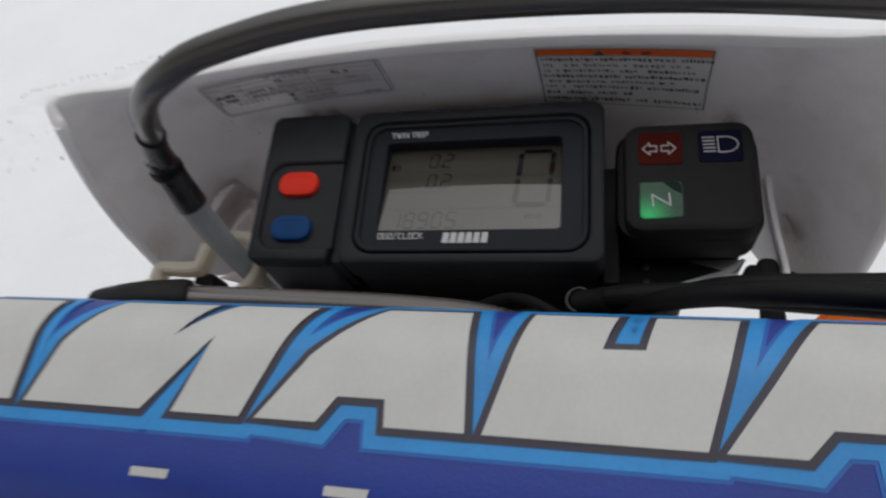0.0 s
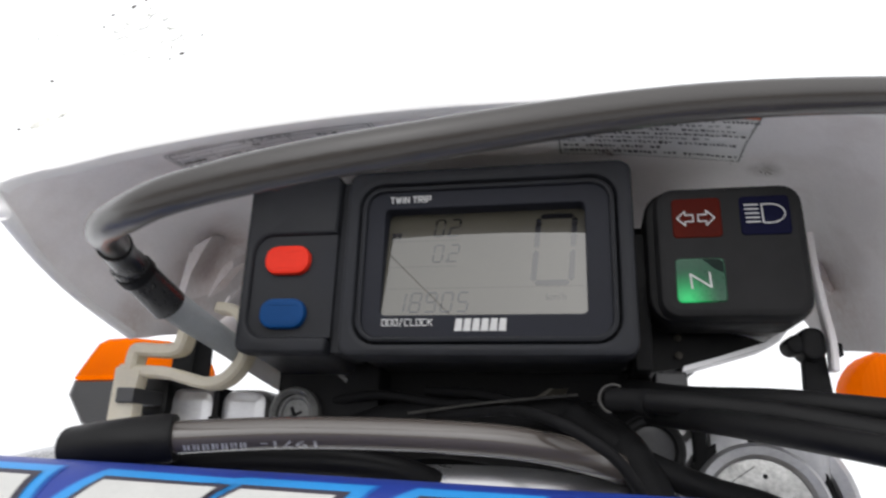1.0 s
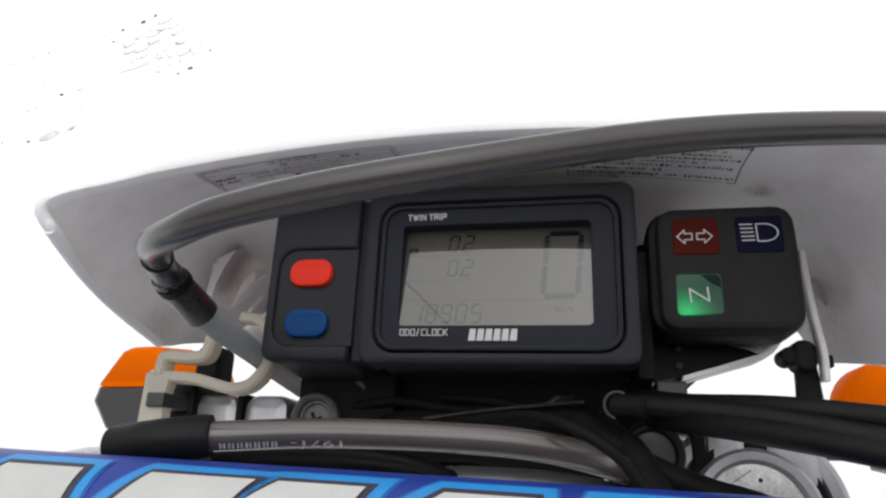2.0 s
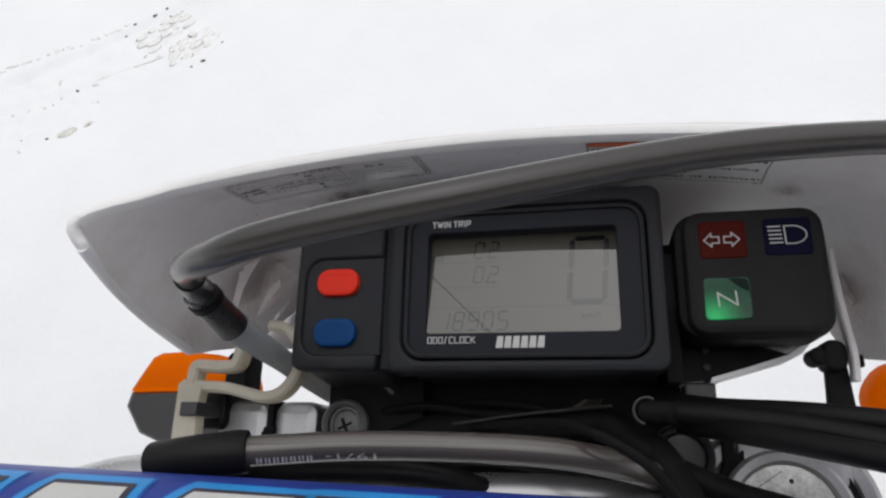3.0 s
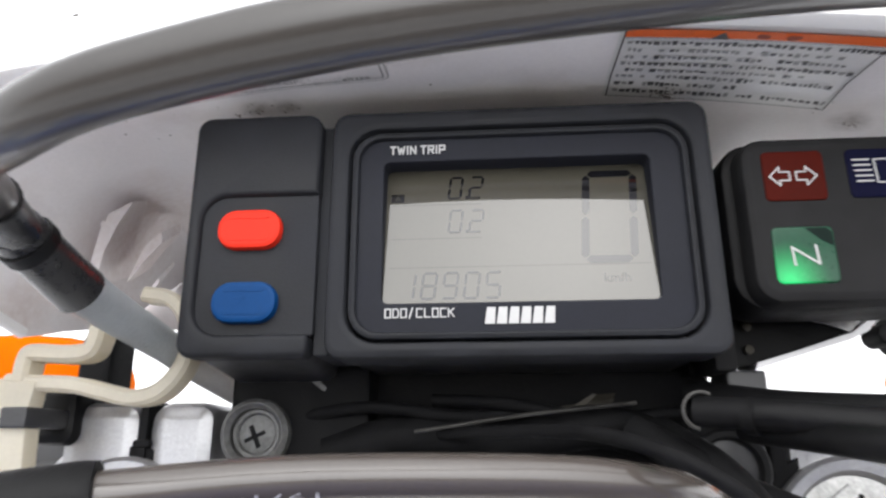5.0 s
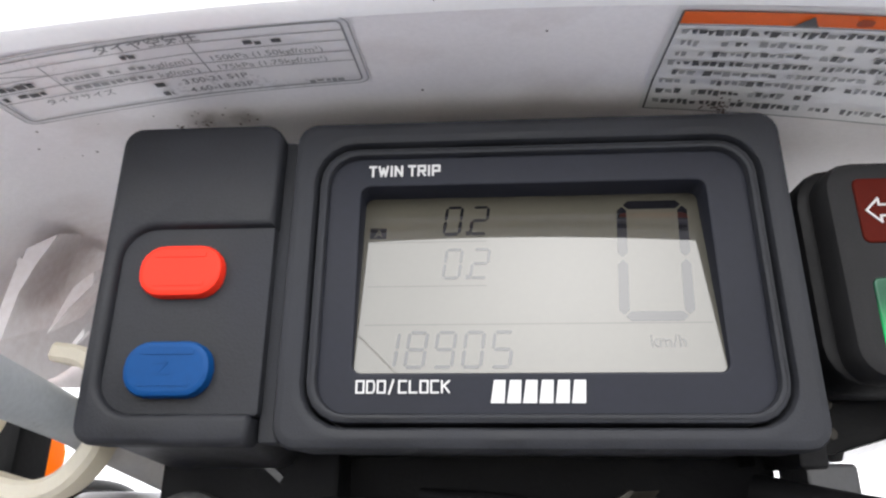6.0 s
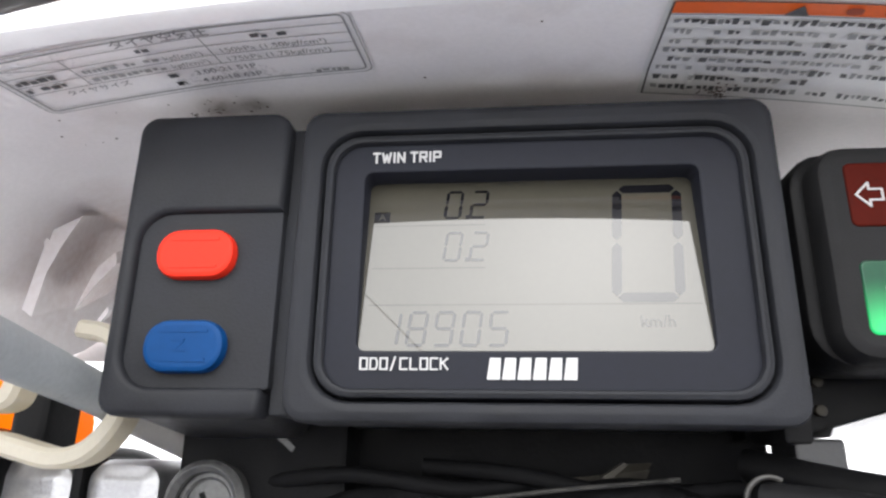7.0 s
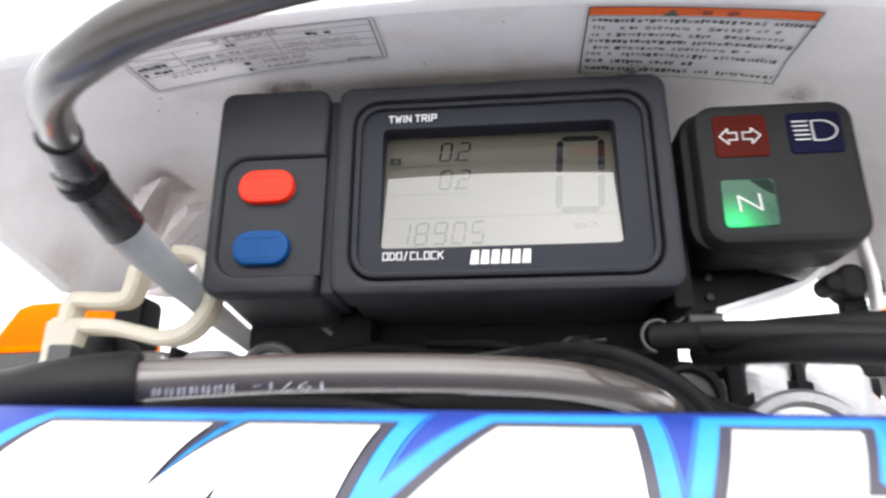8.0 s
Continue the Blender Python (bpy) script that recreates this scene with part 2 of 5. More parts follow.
def lettering(text, height, x, z, y=0.0, align="LEFT", slant=0.0, squeeze=1.0, heavy=0.0):
    """Words as a mesh in the x, z plane, facing the viewer."""
    cu = bpy.data.curves.new("words", "FONT")
    cu.body, cu.size, cu.align_x, cu.shear, cu.offset, cu.resolution_u = text, height / 0.72, align, slant, heavy * height, 3
    ob = new("words", cu)
    dg = bpy.context.evaluated_depsgraph_get()
    me = bpy.data.meshes.new_from_object(ob.evaluated_get(dg))
    bm = bmesh.new()
    bm.from_mesh(me)
    for v in bm.verts:
        v.co = Vector((x + v.co.x * squeeze, y, z + v.co.y))
    bpy.data.objects.remove(ob)
    bpy.data.curves.remove(cu)
    bpy.data.meshes.remove(me)
    return bm


# ---- ground: trodden snow ----
def snow_material():
    m = material("snow", (0.86, 0.87, 0.89), 0.75, vary=0.02, grain=60, stain=2.5)
    nt = m.node_tree
    b = nt.nodes["Principled BSDF"]
    co = nt.nodes.new("ShaderNodeTexCoord")
    n = nt.nodes.new("ShaderNodeTexNoise")
    n.inputs["Scale"].default_value, n.inputs["Detail"].default_value = 90, 5
    nt.links.new(co.outputs["Object"], n.inputs["Vector"])
    bp = nt.nodes.new("ShaderNodeBump")
    bp.inputs["Strength"].default_value, bp.inputs["Distance"].default_value = 0.25, 0.004
    nt.links.new(n.outputs["Fac"], bp.inputs["Height"])
    nt.links.new(bp.outputs[0], b.inputs["Normal"])
    return m


TRACK_A, TRACK_B = Vector((-2.10, 1.62)), Vector((-1.50, 1.99))


def snow_height(x, y):
    p = Vector((x, y, 0))
    h = 0.014 * noise.noise(p * 1.3) + 0.006 * noise.noise(p * 5) + 0.002 * noise.noise(p * 21)
    way = (TRACK_B - TRACK_A).normalized()
    rel = Vector((x, y)) - TRACK_A
    along, across = rel.dot(way), way.x * rel.y - way.y * rel.x
    across += 0.035 * noise.noise(p * 7) + 0.015 * noise.noise(p * 23)
    # a tyre rut that comes from far and ends in a printed tread
    if along < 0.95:
        end = max(0.0, min(1.0, (0.95 - along) / 0.12))
        inside = max(0.0, min(1.0, (0.22 - abs(across)) / 0.04)) * end
        h -= 0.015 * inside
        h += 0.006 * math.exp(-((abs(across) - 0.24) / 0.022) ** 2) * end * max(0.0, 0.4 + 1.2 * noise.noise(p * 9))
        near = max(0.0, min(1.0, (along - 0.45) / 0.08)) * inside
        h += (0.010 * noise.noise(p * 14) + 0.007 * noise.noise(p * 33)) * (inside - 0.85 * near)
        lug = math.sin((along + 0.35 * across) * 2 * math.pi / 0.085) + 0.7 * math.sin((across - 0.25 * along) * 2 * math.pi / 0.10)
        h += 0.0015 * near * max(-1.0, min(1.0, lug * 1.6))
    # faint ridges where the front wheel and boots have passed
    for ax, ay, bx, by, w, d in ((-1.25, 2.1, -0.70, 1.20, 0.05, 0.004), (-0.55, 2.2, 0.18, 1.18, 0.06, 0.005), (-0.95, 2.2, -0.35, 1.25, 0.04, 0.003)):
        u = Vector((bx - ax, by - ay)).normalized()
        q = Vector((x - ax, y - ay))
        off = u.x * q.y - u.y * q.x
        h += d * math.exp(-(off / w) ** 2) * (0.5 + 0.5 * noise.noise(p * 3.1))
    return h


def ground_sheet():
    def axis(lo, hi, step):
        inner = [lo + step * k for k in range(int((hi - lo) / step) + 1)]
        out, d = [], step
        while d < 900:
            d *= 1.45
            out.append(d)
        return [lo - d for d in reversed(out)] + inner + [hi + d for d in out]
    xs, ys = axis(-2.9, 1.3, 0.018), axis(-0.1, 2.8, 0.018)
    verts = [(x, y, snow_height(x, y) if abs(x) < 4 and abs(y) < 4 else 0.15 * noise.noise(Vector((x * 0.05, y * 0.05, 3)))) for y in ys for x in xs]
    w = len(xs)
    faces = [(j * w + i, j * w + i + 1, (j + 1) * w + i + 1, (j + 1) * w + i) for j in range(len(ys) - 1) for i in range(w - 1)]
    me = bpy.data.meshes.new("ground")
    me.from_pydata(verts, [], faces)
    me.polygons.foreach_set("use_smooth", [True] * len(me.polygons))
    me.materials.append(snow_material())
    return tagged(new("ground", me), "snow-covered ground with a tyre rut and faint ridges", "ground", kind="structure")


ground_sheet()


# ---- an unseen open shelter, added behind the viewer to block sky and darken reflections ----
def shelter():
    timber = material("weathered_timber", (0.24, 0.21, 0.175), 0.8, vary=0.3, grain=40, stain=3, bump=0.3)
    for name, lo, hi, label, kind in (("unseen_wall_south", (-6, -2.35, -0.05), (6, -2.20, 0.95), "unseen low timber wall added behind the motorcycle to darken reflections", "wall"),
                                      ("unseen_post_west", (-5.90, -2.33, 0.95), (-5.75, -2.22, 2.60), "unseen timber post added to carry the eave", "post"),
                                      ("unseen_post_east", (5.75, -2.33, 0.95), (5.90, -2.22, 2.60), "unseen timber post added to carry the eave", "post"),
                                      ("ceiling", (-6, -2.35, 2.60), (6, -0.80, 2.72), "timber underside of an unseen eave added to darken reflections", "ceiling")):
        bm = bmesh.new()
        bmesh.ops.create_cube(bm, size=1)
        for v in bm.verts:
            v.co = Vector([lo[k] + (v.co[k] + 0.5) * (hi[k] - lo[k]) for k in range(3)])
        me = bpy.data.meshes.new(name)
        bm.to_mesh(me)
        bm.free()
        me.materials.append(timber)
        tagged(new(name, me), label, kind, kind="structure")


shelter()


def lump(name, x, y, size, mat, label, category, group, flat=0.25):
    bm = bmesh.new()
    bmesh.ops.create_icosphere(bm, subdivisions=2, radius=1)
    for v in bm.verts:
        k = 1 + 0.35 * noise.noise(v.co * 1.7 + Vector((x * 9, y * 9, 0)))
        v.co = Vector((v.co.x * size[0] * k, v.co.y * size[1] * k, v.co.z * size[2] * k))
    me = bpy.data.meshes.new(name)
    bm.to_mesh(me)
    bm.free()
    me.materials.append(mat)
    me.polygons.foreach_set("use_smooth", [True] * len(me.polygons))
    ob = new(name, me)
    ob.location = (x, y, snow_height(x, y) + size[2] * flat)
    ob.rotation_euler = (0, 0, x * 7)
    return tagged(ob, label, category, group)


# the lit neutral lamp: the bulb sits low behind its lens
nt = GREEN_LENS.node_tree
co = nt.nodes.new("ShaderNodeTexCoord")
gap = nt.nodes.new("ShaderNodeVectorMath")
gap.operation, gap.inputs[1].default_value = "DISTANCE", (0.0978 - 0.112, -0.0316, 0.0035 + 0.002)
fall = nt.nodes.new("ShaderNodeMapRange")
fall.inputs["From Min"].default_value, fall.inputs["From Max"].default_value = 0.0105, 0.001
fall.inputs["To Min"].default_value, fall.inputs["To Max"].default_value = 0.0, 0.9
curve = nt.nodes.new("ShaderNodeMath")
curve.operation, curve.inputs[1].default_value = "POWER", 1.8
nt.links.new(co.outputs["Object"], gap.inputs[0])
nt.links.new(gap.outputs["Value"], fall.inputs["Value"])
nt.links.new(fall.outputs[0], curve.inputs[0])
nt.links.new(curve.outputs[0], nt.nodes["Principled BSDF"].inputs["Emission Strength"])
nt.nodes["Principled BSDF"].inputs["Emission Color"].default_value = (0.02, 0.60, 0.16, 1)
CLOD = material("dark_clod", (0.13, 0.125, 0.115), 0.9, vary=0.3, stain=200)
WET = material("wet_earth", (0.66, 0.655, 0.61), 0.7, vary=0.2, stain=80, bump=0.2)
lump("earth_clod", -1.665, 1.505, (0.018, 0.011, 0.003), WET, "small tan clod of earth pressed into the snow", "clod", "clods in the snow")
lump("earth_clod", -1.735, 1.470, (0.040, 0.026, 0.004), WET, "damp tan clod of earth pressed into the snow", "clod", "clods in the snow")
for cx, cy, cs in ((-1.832, 1.726, 0.015), (-1.31, 1.79, 0.016), (-1.35, 1.765, 0.009), (-1.69, 1.63, 0.006), (-1.81, 1.45, 0.013), (-1.66, 1.50, 0.010),
                   (-1.73, 2.10, 0.012), (-1.66, 2.15, 0.016), (-1.62, 2.19, 0.012), (-1.76, 2.05, 0.010), (-1.27, 1.90, 0.010), (-2.02, 1.99, 0.008), (-1.93, 1.46, 0.010), (-1.90, 1.85, 0.006)):
    lump("earth_clod", cx, cy, (cs * 0.62, cs * 0.36, cs * 0.3), CLOD, "small dark clod of earth on the snow", "clod", "clods in the snow")

# slush pressed by the tyre's lugs: two banks of pads with a smooth strip between them
SLUSH = material("grey_slush", (0.81, 0.812, 0.785), 0.75, vary=0.14, stain=60, bump=0.3)
rng = random.Random(12)
TREAD_AT, TREAD_WAY = Vector((-1.545, 1.925)), Vector((0.545, 0.838))
for bank in ((0.040, 0.082, 0.124, 0.164), (-0.038, -0.084, -0.130, -0.174)):
    for row, cross in enumerate(bank):
        for k in range(4):
            along = 0.056 * k + (0.028 if row % 2 else 0.0) - (0.030 if cross < 0 else 0.010) + rng.uniform(-0.006, 0.006)
            p = TREAD_AT + TREAD_WAY * along + Vector((-TREAD_WAY.y, TREAD_WAY.x)) * (cross + rng.uniform(-0.005, 0.005))
            cell = lump("tread_print", p.x, p.y, (rng.uniform(0.027, 0.032), rng.uniform(0.020, 0.024), 0.0011), SLUSH, "shallow grey slush print of a tyre lug in the snow", "tread print", "tyre lug prints", flat=0.1)
            cell.rotation_euler = (0, 0, math.atan2(TREAD_WAY.y, TREAD_WAY.x) + rng.uniform(-0.3, 0.3))
way = (TRACK_B - TRACK_A).normalized()
for k in range(16):
    along, cross = rng.uniform(-0.25, 0.62), rng.gauss(0.0, 0.13)
    p = TRACK_A + way * along + Vector((-way.y, way.x)) * cross
    lump("slush_crumb", p.x, p.y, (rng.uniform(0.006, 0.016), rng.uniform(0.004, 0.008), 0.005), SLUSH, "small grey crumb of slush in the rut", "slush", "slush crumbs in the rut")

for k in range(18):
    along = -0.18 + 0.043 * k + rng.uniform(-0.015, 0.015)
    p = Vector((-2.265, 1.877)).lerp(Vector((-1.744, 2.118)), (along + 0.2) / 0.8) + Vector((0, rng.uniform(-0.02, 0.012)))
    lump("slush_crumb", p.x, p.y, (rng.uniform(0.008, 0.020), rng.uniform(0.005, 0.010), 0.003), SLUSH, "small grey crumb of slush along the rut's edge", "slush", "slush crumbs in the rut")
ridge = lump("slush_ridge", -1.665, 1.825, (0.155, 0.0045, 0.0014), SLUSH, "thin ridge of slush beside the rut", "slush", "slush crumbs in the rut")
ridge.rotation_euler = (0, 0, math.atan2(0.111, 0.286))

# ---- an overhead wire, seen mirrored in the display ----
def overhead_wire():
    a, b = Vector((-14.0, 13.5, 7.0)), Vector((3.0, -3.1, 7.0))
    cu = bpy.data.curves.new("overhead_wire", "CURVE")
    cu.dimensions, cu.bevel_depth, cu.bevel_resolution = "3D", 0.0036, 2
    sp = cu.splines.new("POLY")
    sp.points.add(12)
    for k in range(13):
        sp.points[k].co = (*a.lerp(b, k / 12), 1)
    cu.materials.append(RUBBER)
    return tagged(new("overhead_wire", cu), "black overhead wire crossing above the yard", "wire")


overhead_wire()

# ---- headlamp cowl ----
XC = 0.0275


def cowl_z(x, y):
    return 0.0622 - 0.7 * (x - XC) ** 2 + 0.13 * min(y, 0.0)


def cowl_columns():
    """Rim point and lower point of each rib across the shell."""
    cols, far_edge, mid = [], Vector((0.1690, 0.0335, -0.0070)), 0.0268
    low_edge, low_fold = Vector((-0.1165, 0.0335, -0.0006)), Vector((-0.1000, 0.130, 0.0500))
    low_mid = Vector((-0.1120, 0.0750, 0.0085))
    turn = smooth_path([(-0.1118, -0.0440, 0.0235), (-0.1136, -0.0488, 0.0285), (-0.1118, -0.0492, 0.0330), (-0.1070, -0.0450, 0.0378), (-0.0990, -0.0395, 0.0428), (-0.0880, -0.0345, cowl_z(-0.088, -0.0345))], 2)
    half = []
    for k, p in enumerate(turn):
        u = k / (len(turn) - 1)
        half.append((p, low_edge.lerp(low_mid, u / 0.45) if u < 0.45 else low_mid.lerp(low_fold, (u - 0.45) / 0.55)))
    for k in range(1, 13):
        x = -0.0880 + (XC + 0.0880) * k / 12
        rim = -0.0338 - 0.0007 * ((x - XC) / 0.1155) ** 2
        half.append((Vector((x, rim, cowl_z(x, rim))), Vector((x * 1.02, 0.15, cowl_z(x, 0.15)))))
    for a, b in half:
        cols.append((a, b))
    for a, b in reversed(half[:-1]):
        cols.append((Vector((2 * mid - a.x, a.y, a.z)), Vector((2 * mid - b.x, b.y, b.z))))
    far_mid, far_fold = Vector((0.1640, 0.0880, 0.0026)), cols[-11][1].copy()
    for k in range(11):
        cols[-1 - k] = (cols[-1 - k][0], far_edge.lerp(far_mid, k / 5) if k < 5 else far_mid.lerp(far_fold, (k - 5) / 5))
    return cols


# brownish grime in soft patches on the cowl's plastic, with some recess shade painted in
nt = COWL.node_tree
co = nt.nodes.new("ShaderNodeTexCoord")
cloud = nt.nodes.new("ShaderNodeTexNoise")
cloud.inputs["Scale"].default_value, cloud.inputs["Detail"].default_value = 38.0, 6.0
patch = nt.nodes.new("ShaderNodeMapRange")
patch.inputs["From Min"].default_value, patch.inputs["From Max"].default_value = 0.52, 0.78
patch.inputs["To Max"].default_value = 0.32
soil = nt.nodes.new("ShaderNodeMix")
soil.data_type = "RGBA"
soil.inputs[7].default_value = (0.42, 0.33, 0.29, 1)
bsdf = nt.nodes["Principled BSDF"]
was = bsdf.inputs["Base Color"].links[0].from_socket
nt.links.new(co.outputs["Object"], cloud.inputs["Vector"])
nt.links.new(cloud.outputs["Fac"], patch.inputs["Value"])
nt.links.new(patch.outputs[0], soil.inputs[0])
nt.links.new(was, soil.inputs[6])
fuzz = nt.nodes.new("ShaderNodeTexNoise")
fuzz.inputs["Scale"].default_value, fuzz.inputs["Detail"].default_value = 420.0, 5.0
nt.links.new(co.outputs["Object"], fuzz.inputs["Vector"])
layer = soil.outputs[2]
# the wide, milder tint paints both grime and the shade of the recesses
GRIME_SHADE, SOOTED = (0.50, 0.38, 0.34, 1), (0.13, 0.095, 0.075, 1)
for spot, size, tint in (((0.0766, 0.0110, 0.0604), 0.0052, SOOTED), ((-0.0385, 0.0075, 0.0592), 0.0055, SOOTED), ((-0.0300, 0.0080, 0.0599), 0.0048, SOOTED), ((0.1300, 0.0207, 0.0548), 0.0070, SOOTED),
                         ((-0.0920, 0.0640, 0.0330), 0.0400, GRIME_SHADE), ((0.1590, 0.0650, 0.0200), 0.0300, GRIME_SHADE), ((-0.1120, 0.0300, 0.0060), 0.0140, GRIME_SHADE)):
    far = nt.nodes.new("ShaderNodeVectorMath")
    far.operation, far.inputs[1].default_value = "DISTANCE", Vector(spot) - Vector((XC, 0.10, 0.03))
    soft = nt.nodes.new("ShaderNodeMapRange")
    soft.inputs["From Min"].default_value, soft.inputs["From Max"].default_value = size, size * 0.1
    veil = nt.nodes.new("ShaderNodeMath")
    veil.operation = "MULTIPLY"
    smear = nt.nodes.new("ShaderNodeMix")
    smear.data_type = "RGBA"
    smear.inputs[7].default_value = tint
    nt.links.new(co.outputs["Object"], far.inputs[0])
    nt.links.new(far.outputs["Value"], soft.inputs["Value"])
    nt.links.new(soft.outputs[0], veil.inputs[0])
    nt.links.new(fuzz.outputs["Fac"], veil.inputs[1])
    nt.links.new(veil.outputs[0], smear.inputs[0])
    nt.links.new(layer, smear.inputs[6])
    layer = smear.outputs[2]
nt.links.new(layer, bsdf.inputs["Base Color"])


RIB_FORKED = ((-0.1050, 0.0178), (-0.1017, 0.0157), (-0.0998, 0.0284), (-0.0966, 0.0366), (-0.0921, 0.0451), (-0.1004, 0.0410), (-0.1009, 0.0377), (-0.1054, 0.0436), (-0.1021, 0.0363))
RIB_SLANTED = ((-0.0959, 0.0191), (-0.0911, 0.0264), (-0.0853, 0.0331), (-0.0858, 0.0370), (-0.0908, 0.0325), (-0.0923, 0.0292))
RIB_SHORT = ((-0.0855, 0.0146), (-0.0823, 0.0195), (-0.0820, 0.0176), (-0.0845, 0.0140))


def build_cowl():
    ob = thing("headlamp_cowl", (XC, 0.10, 0.03), "white plastic headlamp cowl with grimy inner face above the instruments", "motorcycle cowl")
    bm = bmesh.new()
    cols, rows = cowl_columns(), 24
    out = Vector((0, 0, 1))
    inner, outer = [], []
    for k, (a, b) in enumerate(cols):
        ta, tb = cols[max(k - 1, 0)][0], cols[min(k + 1, len(cols) - 1)][0]
        way = (tb - ta).normalized()
        nrm = Vector((-way.z, 0, way.x))
        col = []
        for j in range(rows + 1):
            u = j / rows
            p = a.lerp(b, u)
            if k < 6 or k > len(cols) - 7:
                p.x += (0.0048 if k > 6 else -0.0048) * math.sin(math.pi * u) * (1 - min(k, len(cols) - 1 - k) / 6)
            if 10 < k < len(cols) - 11:
                p = Vector((p.x, p.y, cowl_z(p.x, p.y)))
            col.append(p)
        inner.append([bm.verts.new(p) for p in col])
        outer.append([bm.verts.new(p + nrm * 0.003) for p in col])
    for side in (inner, outer):
        for a, b in zip(side, side[1:]):
            for j in range(rows):
                bm.faces.new((a[j], a[j + 1], b[j + 1], b[j]))
    for j in (0, rows):
        for k in range(len(inner) - 1):
            bm.faces.new((inner[k][j], inner[k + 1][j], outer[k + 1][j], outer[k][j]))
    for k in (0, -1):
        for j in range(rows):
            bm.faces.new((inner[k][j], inner[k][j + 1], outer[k][j + 1], outer[k][j]))
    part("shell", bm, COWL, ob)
    line = [a + Vector(((-0.0010 if k < 8 else 0.0010 if k > len(cols) - 9 else 0), 0.0004, 0.0012)) for k, (a, b) in enumerate(cols)]
    section = ((-0.0008, 0.0008), (-0.0004, -0.0003), (0.0004, -0.0007), (0.0020, -0.0007), (0.0026, -0.0002), (0.0032, 0.0012), (0.0040, 0.0016), (0.0044, 0.0024), (0.0044, 0.0044), (-0.0008, 0.0044))
    lip = []
    for k in range(3, len(line) - 3):
        p = line[k]
        way = (line[k + 1] - line[k - 1]).normalized()
        out = Vector((-way.z, 0, way.x)).normalized()
        lip.append([p + out * (a - 0.0012) + Vector((0, b, 0)) for a, b in section])
    part("rim", loft(lip), COWL_RIM, ob, "bright white lip along the edge")
    left = [cols[0][0].lerp(cols[0][1], k / 6) + Vector((-0.0012 - 0.0048 * math.sin(math.pi * k / 6), 0, 0.0006)) for k in range(7)]
    right = [cols[-1][0].lerp(cols[-1][1], k / 6) + Vector((0.0012 + 0.0048 * math.sin(math.pi * k / 6), 0, 0.0006)) for k in range(7)]
    for bend in ([left[1], *line[:5]], [right[1], *reversed(line[-5:])]):
        part("rim_corner", tube([q + Vector((0, 0.0010, 0)) for q in bend], 0.0020, sides=14, steps=3), COWL_RIM, ob)
    for line in (left, right):
        part("side_rim", tube(line, 0.0019, sides=12, steps=2), COWL_RIM, ob, "rounded white side edge")
    part("tab", plate([(0.1560, 0.060, 0.0330), (0.1660, 0.064, 0.0290), (0.1690, 0.066, 0.0255), (0.1590, 0.060, 0.0200), (0.1555, 0.060, 0.0250)], 0.006, bevel=0.0008), COWL, ob, "white fixing tab")
    foot = [(-0.1128, 0.0750, 0.0082), (-0.1005, 0.0950, 0.0106), (-0.0860, 0.1060, 0.0130), (-0.0700, 0.1300, 0.0540), (-0.1030, 0.1320, 0.0520), (-0.1085, 0.1020, 0.0280)]
    part("lower_flange", loft([[Vector(p) for p in foot], [Vector(p) + Vector((-0.001, 0.002, 0.001)) for p in foot]]), COWL, ob, "grimy lower flange of the cowl")
    # torn ribs that brace the shell beside the instruments
    for y, deep, outline in ((0.041, 0.026, RIB_FORKED), (0.050, 0.020, RIB_SLANTED), (0.045, 0.016, RIB_SHORT)):
        loop = [Vector((x, y, z)) for x, z in outline]
        part("rib", loft([loop, [p + Vector((-0.0035, deep, 0.010)) for p in loop]]), COWL, ob, "torn white plastic rib")


build_cowl()


def on_cowl(bm, proud):
    """Lays a flat bmesh, drawn in x (across) and z (up the wall), on the inner face of the cowl."""
    for v in bm.verts:
        x, y = v.co.x, -v.co.z
        v.co = Vector((x, y, cowl_z(x, y) - proud - v.co.y))
    return bm


def flat_grid(x0, x1, z0, z1, nx=14, skew=0.0):
    bm = bmesh.new()
    rows = [[bm.verts.new((x0 + (x1 - x0) * i / nx + skew * j, 0, z0 + (z1 - z0) * j / 3)) for i in range(nx + 1)] for j in range(4)]
    for a, b in zip(rows, rows[1:]):
        for i in range(nx):
            bm.faces.new((a[i], a[i + 1], b[i + 1], b[i]))
    return bm


def wall_lines(segments, width):
    bm = bmesh.new()
    for x0, z0, x1, z1 in segments:
        a, b = Vector((x0, z0)), Vector((x1, z1))
        n = max(1, int((b - a).length / 0.006))
        for k in range(n):
            p, q = a.lerp(b, k / n), a.lerp(b, (k + 1) / n)
            w = (q - p).normalized() * width / 2
            bm.faces.new([bm.verts.new((c.x, 0, c.y)) for c in (p + Vector((-w.y, w.x)), p - Vector((-w.y, w.x)), q - Vector((-w.y, w.x)), q + Vector((-w.y, w.x)))])
    return bm


def ragged_bars(x0, x1, z, height, rng, bm, gap=0.35):
    """A line of writing too small to read: short uneven bars."""
    x = x0
    while x < x1:
        w = height * rng.uniform(0.5, 1.1)
        if rng.random() > gap * 0.4:
            h = height * rng.uniform(0.55, 1.0)
            zz = z + (height - h) * rng.random()
            bm.faces.new([bm.verts.new(c) for c in ((x, 0, zz), (min(x + w, x1), 0, zz), (min(x + w, x1), 0, zz + h), (x, 0, zz + h))])
        x += w + height * rng.uniform(0.15, gap)


